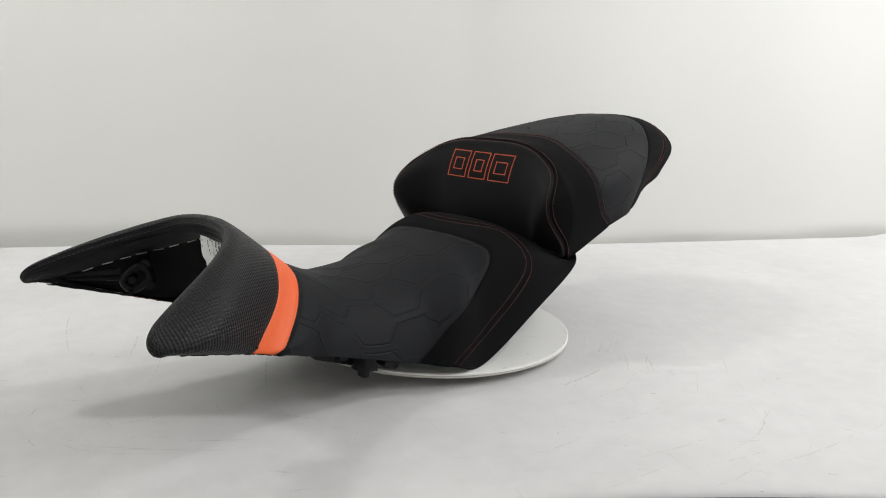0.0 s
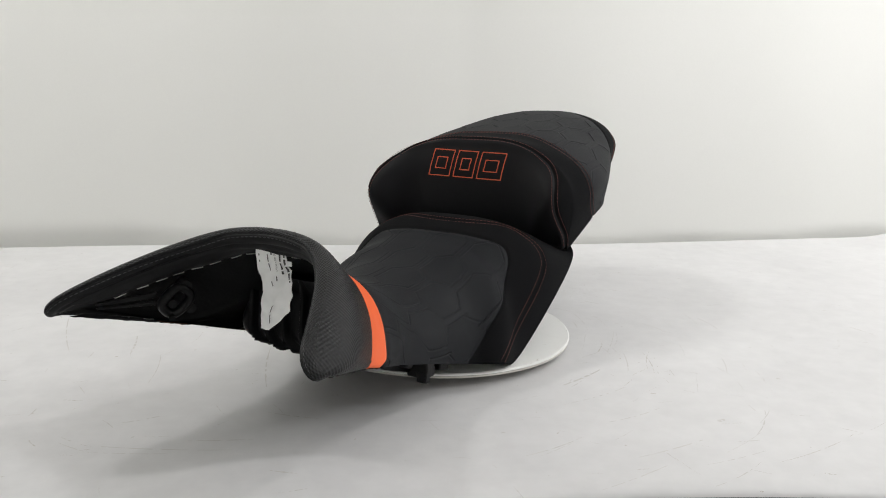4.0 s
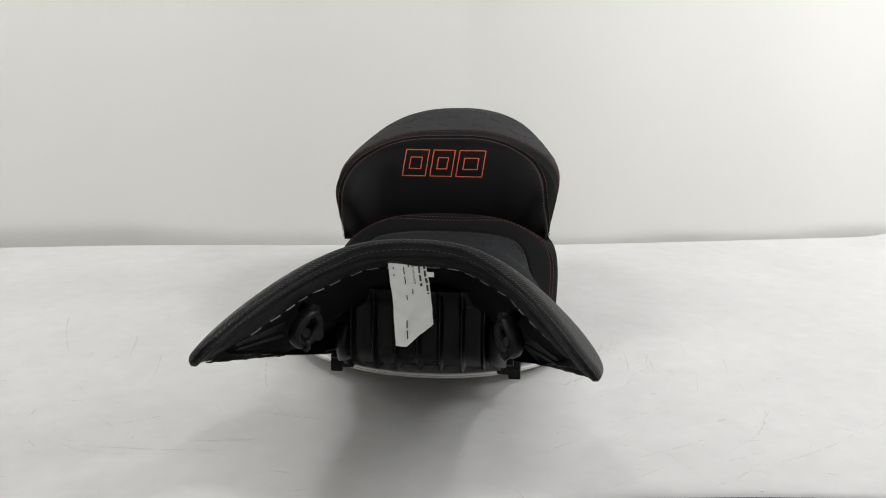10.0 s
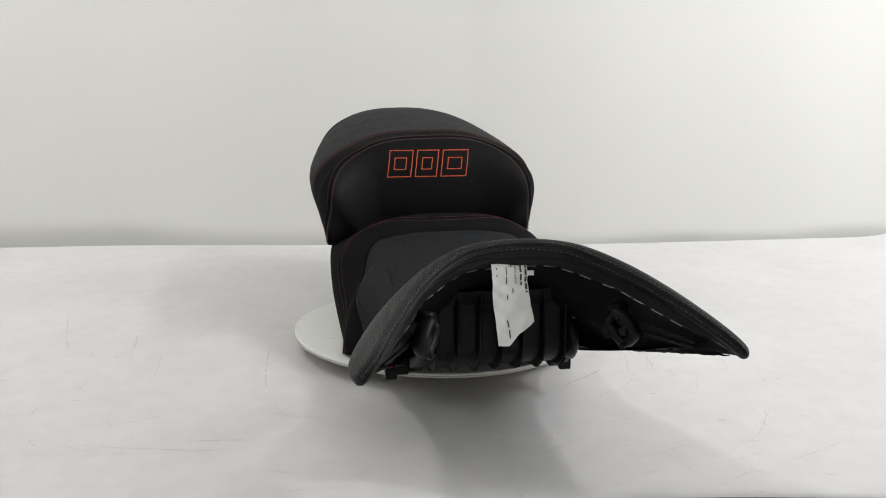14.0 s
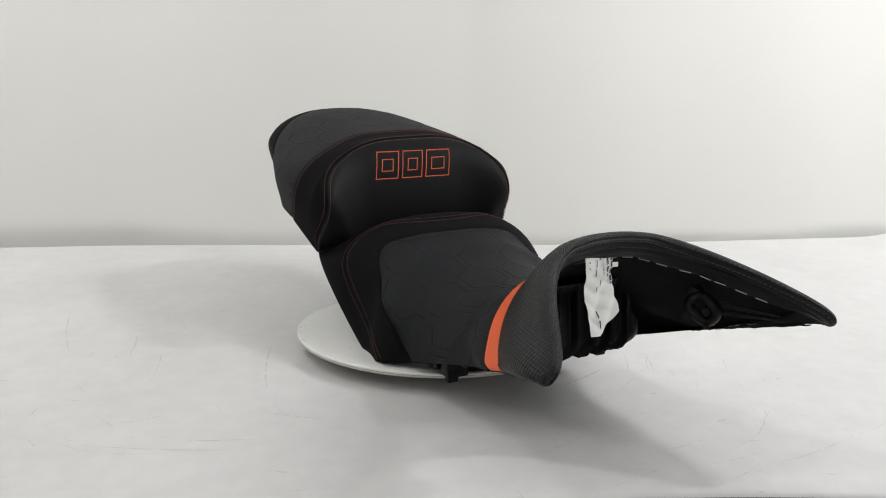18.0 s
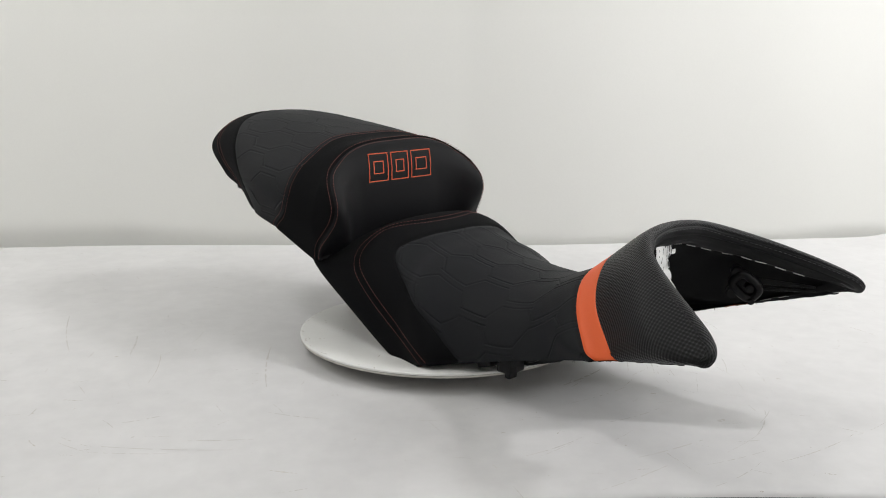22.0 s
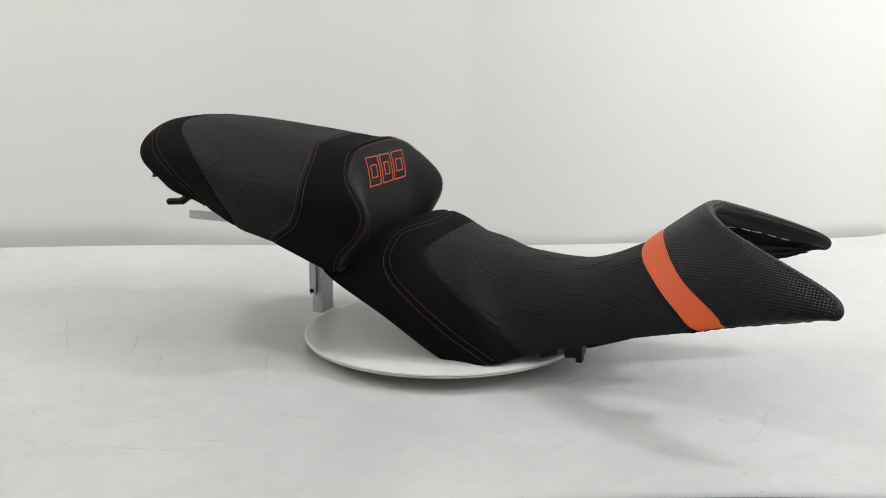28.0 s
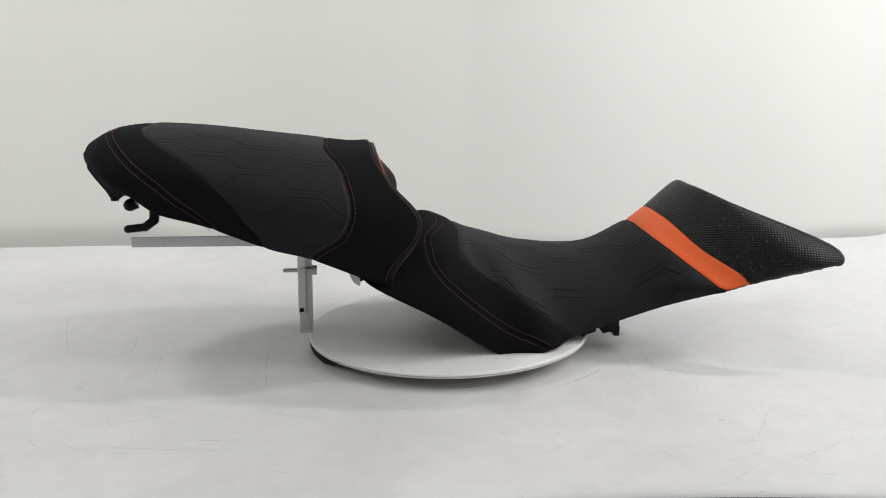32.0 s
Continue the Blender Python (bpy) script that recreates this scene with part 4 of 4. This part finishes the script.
def rider():
    t = thing("rider_seat", "black and grey padded rider seat with an orange band", "motorcycle seat")
    a, s = RIDER, SET_RIDER
    panel("rear_band", a, s, level(0), R_TOP, 110, 170, SUEDE, t, "matt black microfibre rear band", grooves=(R_STITCH,))
    panel("quilted_top", a, s, R_TOP, R_BAND, 380, 460, GREY, t, "dark grey vinyl embossed with a broken honeycomb",
          relief=(quilt(0.046, 0.048, 0.052, range(-2, 6), 4, 0.0168, 0.0042, 9), girth(a, s, 2.0, 9.0)))
    panel("orange_band", a, s, R_BAND, R_NOSE, 24, 120, ORANGE, t, "bright orange vinyl strip", depth=0.001, width=0.002)
    panel("nose_cover", a, s, R_NOSE, R_EDGE, 130, 180, NOSE, t, "black vinyl with a woven dot relief", depth=0.0002, trim=wing_trim)
    for off in (-0.0037, 0.0037):
        stitches("stitching", a, s, R_STITCH, off, t, THREAD)
    nose_inside(t)
    pan_box(t)
    paper_label(t)
    base_pan("base_pan", a, s, 0, 6.2, t, "black moulded plastic base", caps=(0,))
    # loose thread ends along the lower hem
    rng = random.Random(11)
    verts, faces = [], []
    for _ in range(24):
        sv, side = rng.uniform(5.3, 9.9), rng.choice((-1, 1))
        p = Vector(shape(a, np.array(sv), np.array(side * 1.003), s))
        for k in range(rng.choice((1, 1, 2, 3))):
            d = Vector((rng.uniform(-0.6, 0.6), side * rng.uniform(0, 0.5), -rng.uniform(0.4, 1))).normalized() * rng.uniform(0.0015, 0.004)
            w = Vector((0.0002, 0, 0))
            b = len(verts)
            verts += [p - w, p + w, p + w * 0.5 + d, p - w * 0.5 + d]
            faces.append((b, b + 1, b + 2, b + 3))
    tagged(part("thread_ends", mesh_from("thread_ends", verts, faces, SUEDE), SUEDE, t), kind="stuff")
    return t


# ---- scuffs and dirt on the table ----
def scuffs():
    rng = random.Random(21)
    verts, faces = [], []

    def stroke(x, y, ang, length, width, bend):
        n = 18
        b = len(verts)
        for k in range(n):
            f = k / (n - 1)
            a = ang + bend * (f - 0.5)
            px = x + math.cos(a) * length * (f - 0.5)
            py = y + math.sin(a) * length * (f - 0.5)
            w = width * (0.35 + 0.5 * math.sin(math.pi * f)) * rng.uniform(0.4, 1.2)
            verts.extend([(px - math.sin(a) * w, py + math.cos(a) * w, 0.0004), (px + math.sin(a) * w, py - math.cos(a) * w, 0.0004)])
        for k in range(n - 1):
            if rng.random() < 0.72:
                faces.append((b + 2 * k, b + 2 * k + 1, b + 2 * k + 3, b + 2 * k + 2))
    for _ in range(60):
        stroke(rng.uniform(-0.8, 0.9), rng.uniform(-0.36, 0.5), rng.uniform(-0.6, 0.6) if rng.random() < 0.6 else rng.uniform(0, 3.1),
               rng.uniform(0.004, 0.02), rng.uniform(0.00012, 0.0003), rng.uniform(-0.15, 0.15))
    for _ in range(60):
        stroke(rng.uniform(-0.7, 0.8), rng.uniform(-0.36, 0.45), rng.uniform(0, 3.1), rng.uniform(0.0015, 0.005), rng.uniform(0.0004, 0.0011), 0)
    for x, y, a, l, w in ((0.253, -0.046, -1.83, 0.064, 0.0003), (0.233, -0.089, -2.35, 0.029, 0.0005), (0.256, -0.088, -1.5, 0.068, 0.00025), (0.215, -0.121, 0.97, 0.024, 0.0004),
                          (0.205, -0.005, 1.24, 0.035, 0.0006), (0.216, -0.299, -1.13, 0.027, 0.0003), (0.364, -0.281, 0.56, 0.116, 0.00028), (0.349, -0.329, -0.28, 0.01, 0.0007),
                          (0.331, -0.188, -1.4, 0.018, 0.0004), (0.576, 0.072, -1.06, 0.047, 0.0004), (0.392, -0.105, -0.48, 0.007, 0.0007), (0.235, -0.152, 0.03, 0.007, 0.0008),
                          (0.335, -0.08, -1.19, 0.022, 0.0004), (0.276, -0.361, 0.02, 0.003, 0.0022), (-0.382, -0.287, -0.79, 0.018, 0.0007), (-0.329, -0.093, 1.74, 0.089, 0.00028),
                          (-0.386, -0.188, -0.11, 0.026, 0.0004), (-0.312, 0.02, 1.55, 0.047, 0.0003), (-0.391, -0.057, 0.03, 0.004, 0.0012), (-0.423, -0.052, 1.6, 0.019, 0.0005)):
        stroke(x, y, a, l, w, 0.15)
    for _ in range(170):                      # grit
        stroke(rng.uniform(-0.8, 0.9), rng.uniform(-0.37, 0.5), rng.uniform(0, 3.1), rng.uniform(0.0006, 0.0018), rng.uniform(0.0003, 0.0007), 0)
    ob = new("scuff_marks", mesh_from("scuff_marks", on_table(verts), faces, SCUFF, smooth=False))
    tagged(ob, "fine grey scuffs and dirt specks on the white sheet", "scuff marks", kind="stuff")
    verts.clear()
    faces.clear()
    for _ in range(230):
        stroke(rng.uniform(-0.9, 1.0), rng.uniform(-0.37, 0.5), rng.gauss(-0.3, 0.5) if rng.random() < 0.6 else rng.uniform(0, 3.1),
               rng.uniform(0.006, 0.03), rng.uniform(0.0003, 0.0008), rng.uniform(-0.15, 0.15))
    for _ in range(36):
        r, a = rng.uniform(0.19, 0.45), rng.uniform(-1.3, 0.9)
        stroke(r * math.cos(a), r * math.sin(a), a + math.pi / 2 + rng.uniform(-0.4, 0.4), rng.uniform(0.02, 0.09), rng.uniform(0.0003, 0.001), rng.uniform(0.05, 0.2))
    for _ in range(24):                      # arcs rubbed round the disc
        r, a = rng.uniform(0.20, 0.40), rng.uniform(-1.2, 1.1)
        if rng.random() < 0.25:
            a += math.pi
        stroke(r * math.cos(a), r * math.sin(a), a + math.pi / 2 + rng.uniform(-0.3, 0.3), rng.uniform(0.015, 0.07), rng.uniform(0.00015, 0.0005), rng.uniform(0.05, 0.2))
    for x, y, a, l, w in ((0.188, -0.031, 0.71, 0.034, 0.0006), (0.227, -0.322, -1.13, 0.025, 0.0004), (0.279, -0.3, 0.43, 0.074, 0.0004), (0.435, -0.235, 0.61, 0.052, 0.0004),
                          (0.166, -0.107, 0.77, 0.069, 0.0016), (0.301, -0.265, 0.2, 0.024, 0.0006), (0.288, -0.219, 0.55, 0.01, 0.003), (-0.342, -0.284, -0.48, 0.042, 0.0006),
                          (-0.253, -0.296, -0.03, 0.141, 0.0006), (-0.34, -0.295, -0.48, 0.043, 0.0005), (-0.285, -0.305, -0.01, 0.071, 0.0005), (-0.331, -0.038, 1.14, 0.024, 0.0006),
                          (-0.489, 0.028, -1.16, 0.155, 0.0007), (-0.299, -0.233, 0.47, 0.039, 0.0008), (-0.208, -0.276, 0.06, 0.07, 0.0006), (-0.385, -0.009, 1.81, 0.074, 0.0012),
                          (-0.137, -0.336, -0.21, 0.026, 0.0012), (-0.125, -0.369, 0.3, 0.03, 0.0006), (-0.147, -0.22, -0.23, 0.058, 0.0007), (-0.205, -0.08, -1.41, 0.131, 0.0012),
                          (-0.414, -0.218, 1.59, 0.018, 0.0006)):
        stroke(x, y, a, l, w * 1.3, 0.1)
    ob = new("rub_marks", mesh_from("rub_marks", on_table([(x, y, z - 0.0002) for x, y, z in verts]), faces, RUB, smooth=False))
    tagged(ob, "faint brownish rub marks on the white sheet", "rub marks", kind="stuff")


scuffs()
TURNTABLE, STAND, PILLION_SEAT, RIDER_SEAT = turntable(), stand(), pillion(), rider()


# ---- what turns ----
def motions():
    """All on the disc turn together: even pace, then faster and faster in the last seconds."""
    turn = [(t, -136.12 + 4.063 * t) for t in (0, 4, 8, 12, 16, 20, 24, 27, 28)]
    turn += [(28.5, -20.3), (29, -17.7), (29.5, -15.3), (30, -12.3), (30.5, -8.15), (31, -3.5), (31.5, 1.35), (32, 6.1)]
    for ob in (TURNTABLE, STAND, PILLION_SEAT, RIDER_SEAT):
        walk(ob, [(t, pose(0, 0, 0, 0, 0, a)) for t, a in turn])


motions()
